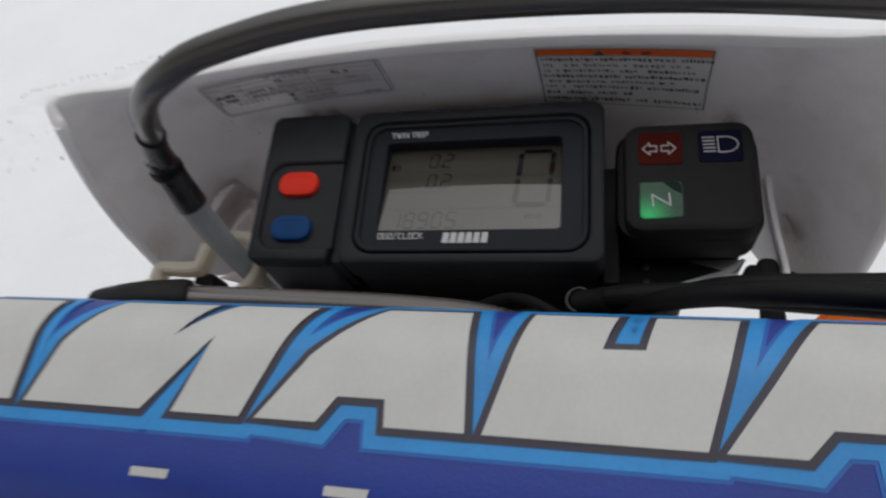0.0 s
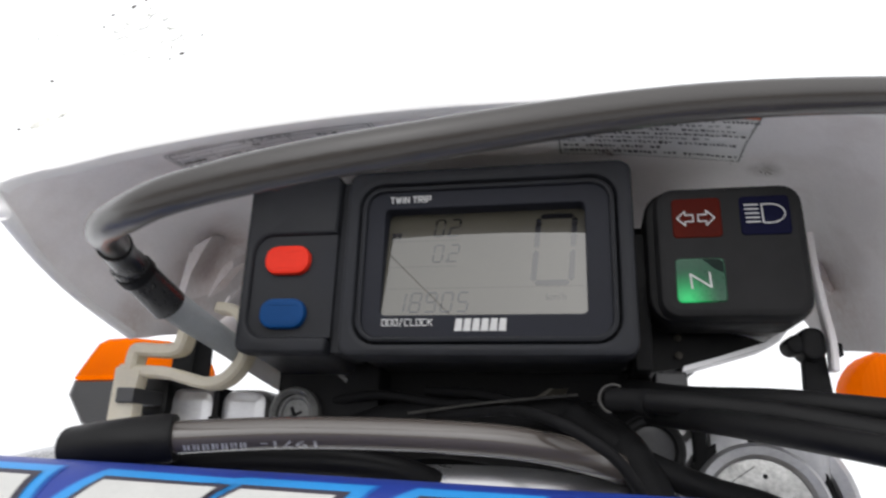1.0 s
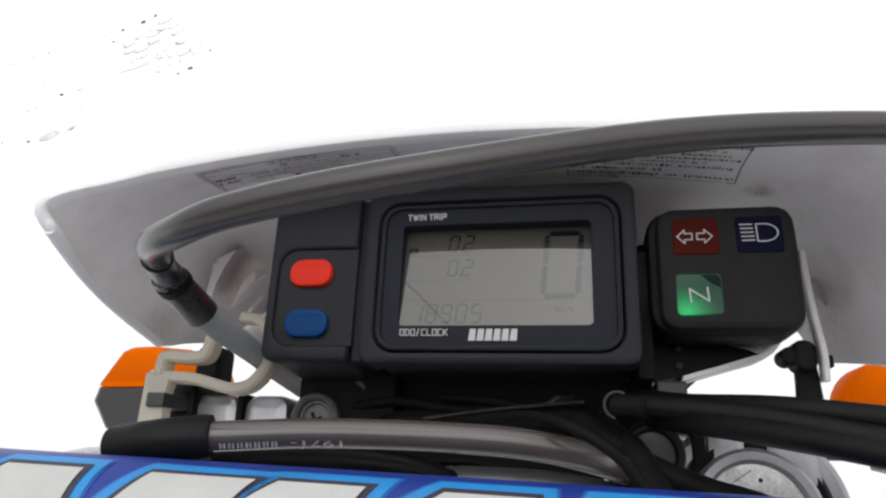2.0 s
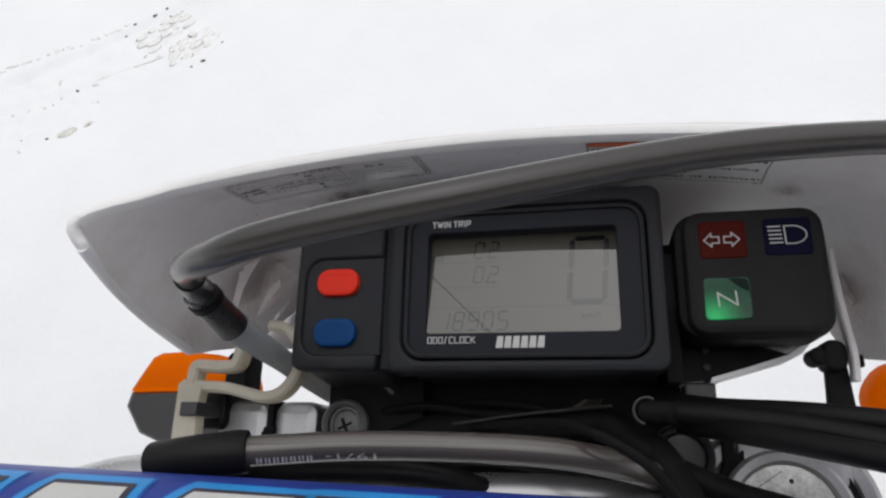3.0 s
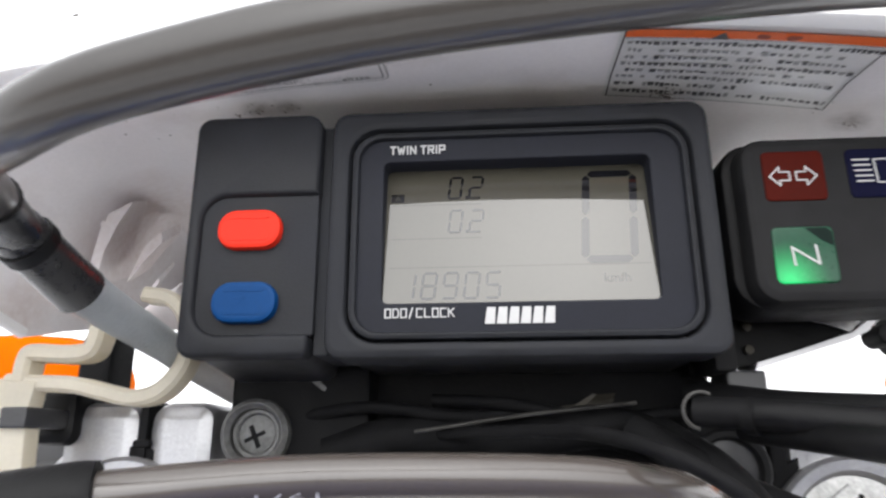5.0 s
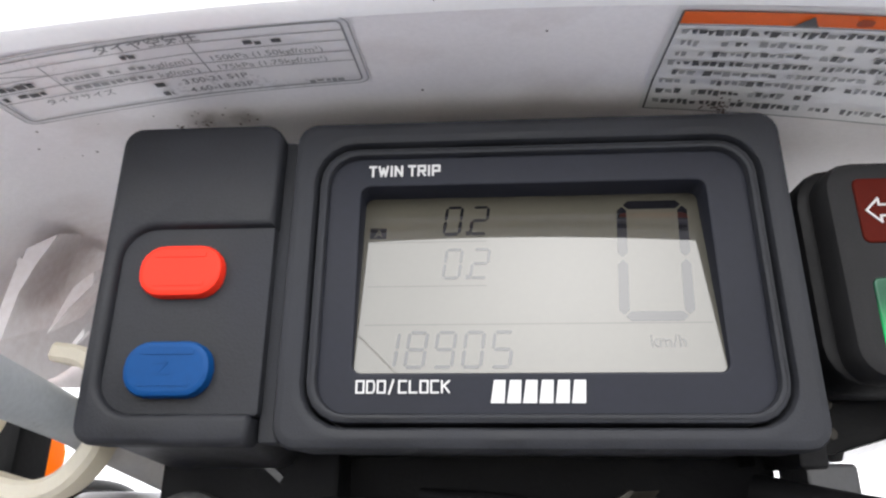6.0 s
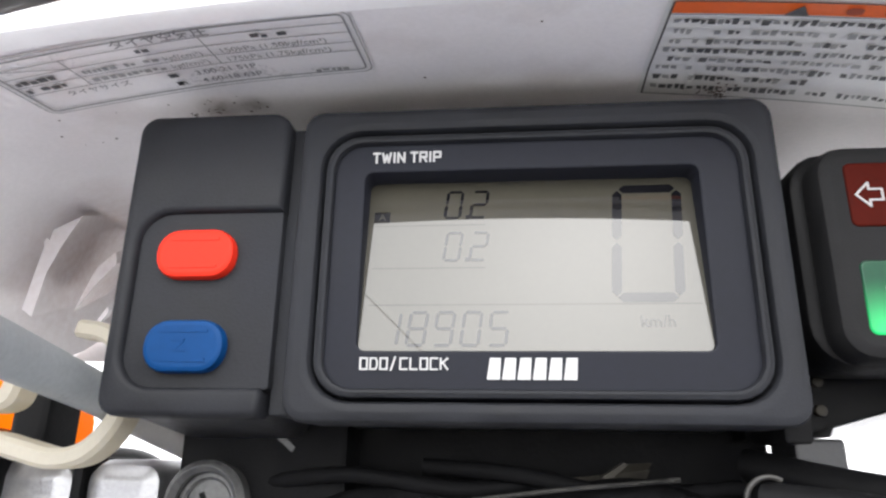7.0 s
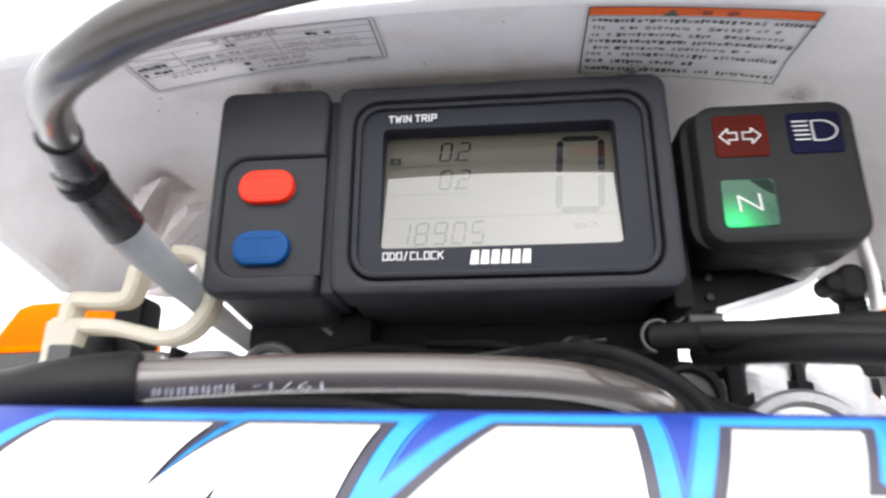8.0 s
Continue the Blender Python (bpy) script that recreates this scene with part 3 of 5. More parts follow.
def stickers():
    rng = random.Random(4)
    # tyre pressure table: x across, v up the wall
    a = thing("tyre_pressure_sticker", (-0.037, -0.012, 0.057), "pale tyre pressure sticker with a ruled table on the cowl", "sticker")
    pale = material("pale_ink", (0.30, 0.30, 0.30), 0.5, vary=0.2)
    soft = material("grey_ink", (0.22, 0.22, 0.225), 0.5, vary=0.2)
    place = on_cowl
    x0, x1, z0, z1 = -0.0742, 0.0014, 0.0030, 0.0284

    def tilt(bm, proud):
        """The sheet sits a little lower at its outer end."""
        for v in bm.verts:
            v.co.z -= 0.0028 * max(0.0, (-0.030 - v.co.x) / 0.044)
        return place(bm, proud)

    def outline(inset, r):
        return [(p.x, p.z) for p in rr(x0 + inset, x1 - inset, z0 + inset, z1 - inset, r, 0, 4)]
    part("sheet", tilt(flat_grid(x0, x1, z0, z1), 0.0003), STICKER_PALE, a)
    for inset, r, w in ((0.0002, 0.0024, 0.00028), (0.0015, 0.0012, 0.00042)):
        q = outline(inset, r)
        part("border", tilt(wall_lines([(*p, *n) for p, n in zip(q, q[1:] + q[:1])], w), 0.0006), pale if inset < 0.001 else soft, a)
    e = 0.0016
    for q in ((x0 + e, 0.0240, x1 - e, 0.0240), (x0 + e, 0.0205, x1 - e, 0.0205), (x0 + e, 0.0166, x1 - e, 0.0166), (x0 + e, 0.0130, x1 - e, 0.0130),
              (-0.0580, 0.0130, -0.0580, 0.0240), (-0.0288, 0.0130, -0.0288, 0.0240), (-0.0720, 0.0240, -0.0580, 0.0205)):
        part("table_rule", tilt(wall_lines([q], 0.00024), 0.0006), soft, a)
    part("title", tilt(lettering("\u30bf\u30a4\u30e4\u7a7a\u6c17\u5727", 0.0024, -0.0460, 0.0247, heavy=0.02), 0.0007), soft, a)
    part("footer", tilt(lettering("\u30bf\u30a4\u30e4\u30b5\u30a4\u30ba", 0.0018, -0.0650, 0.0102, heavy=0.01), 0.0007), soft, a)
    for bx0, bx1, bz in ((-0.0715, -0.0625, 0.0174), (-0.0715, -0.0625, 0.0138), (-0.0425, -0.0395, 0.0214), (-0.0190, -0.0158, 0.0214), (-0.0138, -0.0106, 0.0214),
                         (-0.0415, -0.0395, 0.0098), (-0.0415, -0.0395, 0.0062)):
        bm = bmesh.new()
        ragged_bars(bx0, bx1, bz, 0.0019, rng, bm, 0.25)
        part("row_head", tilt(bm, 0.0007), INK, a)
    for text, tx, tz in (("150kPa (1.50kgf/cm\u00b2)", -0.0272, 0.0173), ("175kPa (1.75kgf/cm\u00b2)", -0.0272, 0.0137), ("kgf/cm\u00b2)", -0.0390, 0.0173), ("kgf/cm\u00b2)", -0.0390, 0.0137)):
        part("pressure", tilt(lettering(text, 0.0019, tx, tz, heavy=0.0, squeeze=0.98), 0.0007), pale, a)
    for bx0, bx1, bz in ((-0.0565, -0.0400, 0.0175), (-0.0565, -0.0400, 0.0139), (-0.0110, -0.0020, 0.0048)):
        bm = bmesh.new()
        ragged_bars(bx0, bx1, bz, 0.0015, rng, bm, 0.4)
        part("small_print", tilt(bm, 0.0007), pale, a)
    part("sizes", tilt(lettering("3.00-21 51P", 0.0020, -0.0358, 0.0097, heavy=0.01), 0.0007), soft, a)
    part("sizes", tilt(lettering("4.60-18 63P", 0.0020, -0.0358, 0.0061, heavy=0.01), 0.0007), soft, a)
    # warning notice
    b = thing("warning_sticker", (0.089, -0.007, 0.056), "white warning sticker with an orange header band on the cowl", "sticker")
    wx, wz, wide, tall = 0.0585, 0.0272, 0.0615, 0.0384

    def askew(bm, proud):
        """Unit square to the sticker, which is stuck on a little askew."""
        for v in bm.verts:
            u, w = v.co.x, v.co.z
            v.co.x, v.co.z = wx + wide * u + 0.001 * w, wz - tall * w - u * (0.0014 + 0.0023 * w)
        return place(bm, proud)
    sheet = part("sheet", askew(flat_grid(0, 1, 0, 1), 0.0003), STICKER, b)
    part("header_band", askew(flat_grid(0.018, 0.982, 0.028, 0.135), 0.0006), HEADER, b, "orange header band")
    seg = [(0.016, 0.025, 0.984, 0.025), (0.984, 0.025, 0.984, 0.975), (0.984, 0.975, 0.016, 0.975), (0.016, 0.975, 0.016, 0.025), (0.016, 0.137, 0.984, 0.137)]
    for q in seg:
        part("border_line", askew(wall_lines([q], 0.007), 0.0008), INK, b)
    bm = bmesh.new()
    bm.faces.new([bm.verts.new(c) for c in ((0.335, 0, 0.128), (0.405, 0, 0.128), (0.375, 0, 0.045))])
    part("header_mark", askew(bm, 0.0009), INK, b, "dark warning triangle")
    for tx in (0.52, 0.63):
        bm = bmesh.new()
        bm.faces.new([bm.verts.new((tx + 0.03 * math.cos(a) * rng.uniform(0.7, 1.1), 0, 0.085 + 0.036 * math.sin(a) * rng.uniform(0.7, 1.1))) for a in (radians(40 * k) for k in range(9))])
        part("header_mark", askew(bm, 0.0009), BROWN, b, "dark red heading mark")
    for k, (end, bold) in enumerate(((0.97, 1), (0.86, 0), (0.90, 0), (0.97, 1), (0.78, 0), (0.97, 0), (0.55, 1), (0.97, 1))):
        x, w = 0.045 if k in (1, 2, 4) else 0.035, 0.195 + k * 0.099
        while x < end:
            step = rng.uniform(0.018, 0.034)
            if rng.random() > 0.12:
                h, dark = rng.uniform(0.026, 0.055), rng.random() < (0.75 if bold else 0.35)
                z = w + rng.uniform(-0.006, 0.006)
                bm = bmesh.new()
                bm.faces.new([bm.verts.new(c) for c in ((x, 0, z - h / 2), (x + step * rng.uniform(0.55, 0.95), 0, z - h / 2 + rng.uniform(-0.006, 0.006)), (x + step * rng.uniform(0.55, 0.95), 0, z + h / 2), (x + rng.uniform(0, 0.006), 0, z + h / 2 + rng.uniform(-0.006, 0.006)))])
                part("writing_mark", askew(bm, 0.0009), INK if dark else pale, sheet)
            x += step


stickers()


def grime_spots():
    rng = random.Random(9)
    ob = thing("dirt_specks", (0.0752, 0.0049, 0.058), "brown dirt specks stuck on the cowl wall", "dirt", kind="stuff")
    bm = bmesh.new()
    for cx, cy, n, s in ((0.0766, 0.0092, 46, 0.0017), (-0.0440, 0.0080, 10, 0.0006), (-0.0385, 0.0075, 16, 0.0020), (0.1300, 0.0207, 14, 0.0014), (-0.030, 0.0060, 8, 0.0022), (0.118, 0.0130, 8, 0.0015), (-0.075, 0.012, 4, 0.006), (0.02, -0.012, 3, 0.02), (-0.05, 0.02, 6, 0.012)):
        for k in range(n):
            x, y, r = rng.gauss(cx, s), rng.gauss(cy, s * 1.3), rng.uniform(0.00012, 0.00042)
            bm.faces.new([bm.verts.new((x + r * math.cos(a) * rng.uniform(0.6, 1.3), y + r * math.sin(a), cowl_z(x, y) - 0.0011)) for a in (0, 1.05, 2.1, 3.14, 4.2, 5.24)])
    part("specks", bm, GRIME, ob, smooth=False)


grime_spots()


# ---- instrument: liquid crystal speedometer with two buttons ----
SLOPE = math.tan(radians(8.5))


def on_lcd(bm, proud):
    """Lays a drawing in the x, z plane on the sloping display."""
    for v in bm.verts:
        v.co.y = 0.0003 + SLOPE * v.co.z - proud
    return bm


def seven(text, x, z, height, slant=0.12, ratio=0.50, gap=0.35, weight=0.10, single=False):
    """Seven-bar numerals: a mesh for each figure, or for each bar."""
    out = []
    on = {"0": "abcdef", "1": "bc", "2": "abged", "5": "afgcd", "8": "abcdefg", "9": "abcdfg"}
    w, t = height * ratio, height * weight
    for ch in text:
        bm = bmesh.new()
        out.append(bm)
        if ch == ".":
            q = [(x - w * 0.30, z - t * 0.5), (x - w * 0.30 + t * 1.5, z - t * 0.5), (x - w * 0.30 + t * 1.5, z + t), (x - w * 0.30, z + t)]
            bm.faces.new([bm.verts.new((a, 0, b)) for a, b in q])
            continue
        h, g = height / 2, t * 0.06
        bars = {"a": (0, height, w, height), "d": (0, 0, w, 0), "g": (0, h, w, h), "f": (0, h, 0, height), "e": (0, 0, 0, h), "b": (w, h, w, height), "c": (w, 0, w, h)}
        for k in on[ch]:
            x0, z0, x1, z1 = bars[k]
            a, b = Vector((x0, z0)), Vector((x1, z1))
            u = (b - a).normalized()
            s = Vector((-u.y, u.x)) * t / 2
            a, b = a + u * (t * 0.1 + g), b - u * (t * 0.1 + g)
            if single and bm.faces:
                bm = bmesh.new()
                out.append(bm)
            pts = [a, a + u * t / 2 + s, b - u * t / 2 + s, b, b - u * t / 2 - s, a + u * t / 2 - s]
            bm.faces.new([bm.verts.new((x + p.x + slant * p.y, 0, z + p.y)) for p in pts])
        x += w * (1 + gap) + t
    return out


def stadium(x0, x1, z0, z1, front, back, bevel):
    return block(x0, x1, z0, z1, (z1 - z0) * 0.46, front, back, bevel)


def brand_blocks(x, z, height, y):
    """A maker's mark, reduced to six slanted blocks."""
    out = []
    w = height * 0.60
    for k in range(6):
        bm = bmesh.new()
        out.append(bm)
        a = x + k * (w + height * 0.10)
        s = height * 0.16
        bm.faces.new([bm.verts.new((p, y, q)) for p, q in ((a, z), (a + w, z), (a + w + s * 0.4, z + height), (a + s, z + height))])
    return out


SQUARE = {"T": ((0, 1, 1, 1), (.5, 1, .5, 0)), "W": ((0, 1, .25, 0), (.25, 0, .5, .8), (.5, .8, .75, 0), (.75, 0, 1, 1)), "I": ((.5, 0, .5, 1),), "N": ((0, 0, 0, 1), (0, 1, 1, 0), (1, 0, 1, 1)),
          "R": ((0, 0, 0, 1), (0, 1, 1, 1), (1, 1, 1, .5), (1, .5, 0, .5), (.5, .5, 1, 0)), "P": ((0, 0, 0, 1), (0, 1, 1, 1), (1, 1, 1, .45), (1, .45, 0, .45)),
          "O": ((0, 0, 0, 1), (0, 1, 1, 1), (1, 1, 1, 0), (1, 0, 0, 0)), "D": ((0, 0, 0, 1), (0, 1, .8, 1), (.8, 1, 1, .75), (1, .75, 1, .25), (1, .25, .8, 0), (.8, 0, 0, 0)),
          "/": ((.1, -.1, .7, 1.1),), "C": ((1, 1, 0, 1), (0, 1, 0, 0), (0, 0, 1, 0)), "L": ((0, 1, 0, 0), (0, 0, 1, 0)), "K": ((0, 0, 0, 1), (0, .45, 1, 1), (.3, .6, 1, 0))}


def square_letters(text, x, z, wide, tall, bold, y):
    """Square-built capitals: a mesh for each letter."""
    out = []
    for ch in text:
        if ch in SQUARE:
            bm = bmesh.new()
            w = 0.25 * wide if ch == "I" else wide * (1.3 if ch == "W" else 1.0)
            for a, b, c, d in SQUARE[ch]:
                stroke([(x + a * w, z + b * tall), (x + c * w, z + d * tall)], bold, y, bm=bm)
            out.append(bm)
            x += w + wide * 0.48
        else:
            x += wide * 0.6
    return out


def build_meter():
    ob = thing("digital_speedometer", (0.016, 0.03, -0.013), "black plastic digital speedometer with grey display and two buttons", "speedometer")
    case = part("case", frame_ring((-0.0138, 0.0832, -0.0138, 0.0516, 0.0045), (-0.0088, 0.0782, -0.0098, 0.0462, 0.0078), -0.0028, 0.012, 0.0016), CASE, ob)
    part("case_back", block(-0.0128, 0.0822, -0.0130, 0.0494, 0.0045, 0.0115, 0.0600, 0.0004), UNDER, ob, "satin black underside")
    part("bezel", frame_ring((-0.0082, 0.0776, -0.0092, 0.0456, 0.0074), (-0.0064, 0.0758, -0.0074, 0.0438, 0.0060), -0.0023, 0.008, 0.0008), CASE, ob, "raised ridge round the display cover")
    mask = part("mask", frame_ring((-0.0068, 0.0762, -0.0078, 0.0442, 0.0062), (0.0, 0.068, 0.0, 0.0376, 0.0016), -0.0006, 0.0105, 0.0005), MASK, ob, "dark navy display surround")
    for text, x, z, wide, tall, bold in (("TWIN TRIP", 0.0016, 0.0398, 0.00132, 0.0021, 0.00042), ("ODO/CLOCK", 0.0010, -0.0036, 0.00132, 0.0021, 0.00032)):
        for bm in square_letters(text, x, z, wide, tall, bold, -0.0009):
            part("caption_letter", bm, PRINT, mask, "white printed letter")
    for bm in brand_blocks(0.0254, -0.0055, 0.0041, -0.0009):
        part("brand_block", bm, PRINT, mask, "white block of the maker's mark")
    panel = bmesh.new()
    panel.faces.new([panel.verts.new(c) for c in ((-0.001, 0, -0.001), (0.069, 0, -0.001), (0.069, 0, 0.0386), (-0.001, 0, 0.0386))])
    lcd = part("display", on_lcd(panel, 0.0), LCD, ob, "olive grey liquid crystal display")
    for text, x, z, h, gap in (("0.2", 0.0164, 0.0290, 0.0062, 0.55), ("0.2", 0.0164, 0.0192, 0.0062, 0.55), ("18905", 0.0042, 0.0012, 0.0067, 0.40)):
        for bm in seven(text, x, z, h, gap=gap, single=True):
            part("numeral_bar", on_lcd(bm, 0.00004), SEGMENT, lcd)
    for bm in seven("0", 0.0508, 0.0108, 0.0242, slant=0.08, ratio=0.50, weight=0.080, single=True):
        part("speed_bar", on_lcd(bm, 0.00004), SEGMENT, lcd)
    part("unit", on_lcd(lettering("km/h", 0.0024, 0.0548, 0.0048, heavy=0.012), 0.00004), UNIT, lcd)
    for end, z in ((0.0250, 0.0272), (0.0250, 0.0174), (0.0668, 0.0094)):
        bm = bmesh.new()
        bm.faces.new([bm.verts.new(c) for c in ((0.0015, 0, z), (end, 0, z), (end, 0, z + 0.00018), (0.0015, 0, z + 0.00018))])
        part("rule", on_lcd(bm, 0.00004), FAINT, lcd)
    bm = bmesh.new()
    bm.faces.new([bm.verts.new((a, 0, b)) for a, b in ((0.0012, 0.0282), (0.0046, 0.0282), (0.0046, 0.0306), (0.0012, 0.0306))])
    part("trip_marker", on_lcd(bm, 0.00004), SEGMENT, lcd)
    part("trip_letter", on_lcd(lettering("A", 0.0017, 0.0022, 0.0286), 0.00008), LCD, lcd)
    # button unit
    def corner(cx, cz, r, a0, a1):
        return [(cx + r * math.cos(radians(a0 + (a1 - a0) * k / 6)), cz + r * math.sin(radians(a0 + (a1 - a0) * k / 6))) for k in range(7)]
    rim = (corner(-0.0206, 0.0476, 0.0040, 0, 90) + corner(-0.0468, 0.0476, 0.0040, 90, 180) + corner(-0.0468, -0.0090, 0.0040, 180, 270) + [(-0.0188, -0.0130), (-0.0178, -0.0118), (-0.0176, -0.0084), (-0.0184, -0.0074)]
           + corner(-0.0406, -0.0008, 0.0066, 270, 180) + corner(-0.0406, 0.0222, 0.0066, 180, 90) + [(-0.0166, 0.0288)])
    levels = ((-0.0014, -0.0030), (-0.0007, -0.0028), (-0.0002, -0.0022), (0.0, -0.0014), (0.0, 0.0040))
    part("button_unit", loft([[Vector((x, y, z)) for x, z in grown(rim, d)] for d, y in levels]), CASE, ob)
    part("unit_back", loft([rr(-0.0502, -0.0172, -0.0124, 0.0506, 0.0040, 0.0035), rr(-0.0498, -0.0172, -0.0132, 0.0500, 0.0040, 0.0100), rr(-0.0494, -0.0174, -0.0176, 0.0490, 0.0040, 0.0420)]), UNDER, ob)
    part("recess", block(-0.0474, -0.0168, -0.0078, 0.0294, 0.0008, -0.0014, 0.004, 0.0003), CASE, ob)
    part("side_joint", block(0.0826, 0.0880, -0.0160, 0.0300, 0.0008, 0.0120, 0.030, 0.0005), DARK, ob)
    part("joint", block(-0.0172, -0.0132, -0.0124, 0.0490, 0.0006, 0.0010, 0.026, 0.0003), CASE, ob)
    for name, mat, zc, label in (("red_button", RED, 0.0196, "bright red oval push button"), ("blue_button", BLUE, 0.0006, "blue oval push button")):
        part("button_well", frame_ring((-0.0440, -0.0242, zc - 0.0068, zc + 0.0066, 0.0064), (-0.0427, -0.0255, zc - 0.0056, zc + 0.0054, 0.0052), -0.0013, 0.0, 0.0003), DARK, ob)
        btn = part(name, stadium(-0.0424, -0.0258, zc - 0.0053, zc + 0.0051, -0.0038, 0.0, 0.0010), mat, ob, label)
        for dz in (0.0029, -0.0029):
            part("grip_bar", stroke([(-0.0388, zc + dz), (-0.0294, zc + dz)], 0.0008, -0.00395, thick=0.0004), mat, btn)
        if mat is BLUE:
            part("mark", stroke([(-0.0362, zc + 0.001), (-0.0338, zc + 0.001), (-0.0358, zc - 0.001), (-0.0334, zc - 0.001)], 0.0005, -0.0039, thick=0.0003), mat, btn)


build_meter()


# ---- headlamp body, added unseen behind the instruments to darken the gap above them ----
def build_headlamp():
    ob = thing("headlamp", (0.040, 0.10, -0.010), "unseen black headlamp body added behind the instruments to deepen the shade", "headlamp")
    part("bucket", block(-0.0440, 0.1180, -0.0110, 0.0450, 0.0180, 0.0440, 0.170, 0.006), DARK, ob)


build_headlamp()


def ribbon(points, thick, y0, y1, bm=None):
    """A band that stands on edge along a line in the x, z plane."""
    bm = bm or bmesh.new()
    line = smooth_path([(a, y, b) for a, b, y in points], 6)
    loops = []
    for k, c in enumerate(line):
        u = (line[min(k + 1, len(line) - 1)] - line[max(k - 1, 0)]).normalized()
        s = Vector((-u.z, 0, u.x)) * thick / 2
        b = 0.25 * thick
        s2 = s * 0.55
        loops.append([c + s + Vector((0, y0 + b, 0)), c + s + Vector((0, y1 - b, 0)), c + s2 + Vector((0, y1, 0)), c - s2 + Vector((0, y1, 0)),
                      c - s + Vector((0, y1 - b, 0)), c - s + Vector((0, y0 + b, 0)), c - s2 + Vector((0, y0, 0)), c + s2 + Vector((0, y0, 0))])
    return loft(loops, bm=bm)


# ---- indicator lamps ----
def build_lamps():
    ob = thing("indicator_lamp_box", (0.112, 0.03, -0.002), "black indicator box with red, blue and lit green lamps", "indicator lamps")
    part("base", block(0.0872, 0.1362, -0.0024, 0.0425, 0.0085, 0.0055, 0.022, 0.002), RUBBER, ob, "black rubber base")
    part("face", block(0.0900, 0.1340, -0.0018, 0.0408, 0.0062, -0.0012, 0.0080, 0.0022), LAMP_CASE, ob)
    y = -0.0016
    for name, mat, x0, x1, z0, z1, label in (("turn_lamp", RED_LENS, 0.0950, 0.1098, 0.0235, 0.0366, "dark red turn signal lamp"),
                                             ("beam_lamp", BLUE_LENS, 0.1152, 0.1298, 0.0238, 0.0366, "dark blue high beam lamp"),
                                             ("neutral_lamp", GREEN_LENS, 0.0950, 0.1094, 0.0028, 0.0168, "glowing green neutral lamp")):
        lens = part(name, block(x0, x1, z0, z1, 0.0014, y, 0.001, 0.0004), mat, ob, label)
        s, w = y - 0.00025, 0.00036
        if name == "neutral_lamp":
            # flat wedge in a darker green paints the corner that the glow misses
            wedge = bmesh.new()
            wedge.faces.new([wedge.verts.new((a, y - 0.0001, b)) for a, b in ((x1 - 0.0066, z1 - 0.0004), (x1 - 0.0016, z1 - 0.0004), (x1 - 0.0005, z1 - 0.0016), (x1 - 0.0004, z1 - 0.0050), (x1 - 0.0030, z1 - 0.0036))])
            part("unlit_corner", wedge, GREEN_DARK, lens, "dark unlit corner of the lens")
        if name == "turn_lamp":
            cz = (z0 + z1) / 2 - 0.0002
            for sign, tip in ((1, 0.0964), (-1, 0.1076)):
                q = [(tip, cz), (tip + sign * 0.0024, cz + 0.0024), (tip + sign * 0.0024, cz + 0.0011), (tip + sign * 0.0048, cz + 0.0011),
                     (tip + sign * 0.0048, cz - 0.0011), (tip + sign * 0.0024, cz - 0.0011), (tip + sign * 0.0024, cz - 0.0024)]
                part("arrow", stroke(q, w, s, closed=True), PRINT, lens, "white arrow outline")
        elif name == "beam_lamp":
            cz = (z0 + z1) / 2 + 0.0004
            for k in range(5):
                part("ray", stroke([(0.1166 + 0.0002 * k * 0.5, cz + 0.0030 - 0.0014 * k), (0.1204 + 0.0001 * k, cz + 0.0030 - 0.0014 * k)], 0.0004, s), PRINT, lens)
            arc = [(0.1218, cz - 0.0030), (0.1216, cz + 0.0030)] + [(0.1238 + 0.0044 * math.cos(a), cz + 0.0031 * math.sin(a)) for a in (radians(85 - 17 * k) for k in range(11))]
            part("headlamp_sign", stroke(arc, w, s, closed=True), PRINT, lens)
        else:
            part("letter", stroke([(0.0994, 0.0072), (0.0991, 0.0116), (0.1050, 0.0074), (0.1047, 0.0120)], 0.0005, s), PRINT, lens, "white letter N")
    # carrying plates below and beside the lamps
    br = thing("lamp_bracket", (0.125, 0.045, -0.012), "bare metal and black steel bracket under the lamp box", "bracket")
    part("gusset", plate([(0.0986, 0.030, -0.0141), (0.1260, 0.030, -0.0059), (0.1307, 0.030, -0.0036), (0.1338, 0.030, 0.0002), (0.1325, 0.030, 0.0006), (0.1263, 0.030, -0.0040), (0.1106, 0.030, -0.0090), (0.0994, 0.030, -0.0122)], 0.0150, bevel=0.0003), ALLOY, br, "bare metal lower edge")
    part("cheek", plate([(0.1143, 0.0315, 0.0002), (0.1325, 0.0315, 0.0006), (0.1263, 0.0315, -0.0040), (0.1229, 0.0315, -0.0025)], 0.003), STEEL, br, "bare metal gusset")
    part("web", plate([(0.0820, 0.0330, -0.0150), (0.0990, 0.0330, -0.0125), (0.1263, 0.0330, -0.0042), (0.1330, 0.0330, 0.0040), (0.1330, 0.0330, 0.0220), (0.0820, 0.0330, 0.0300)], 0.012), DARK, br)
    for z in (-0.0019, -0.0083):
        part("small_bolt", disc((0.0984, z), 0.0013, 0.0312, 0.0345, 0.0003, sides=16), GRIMY, br, "small rusty bolt head")
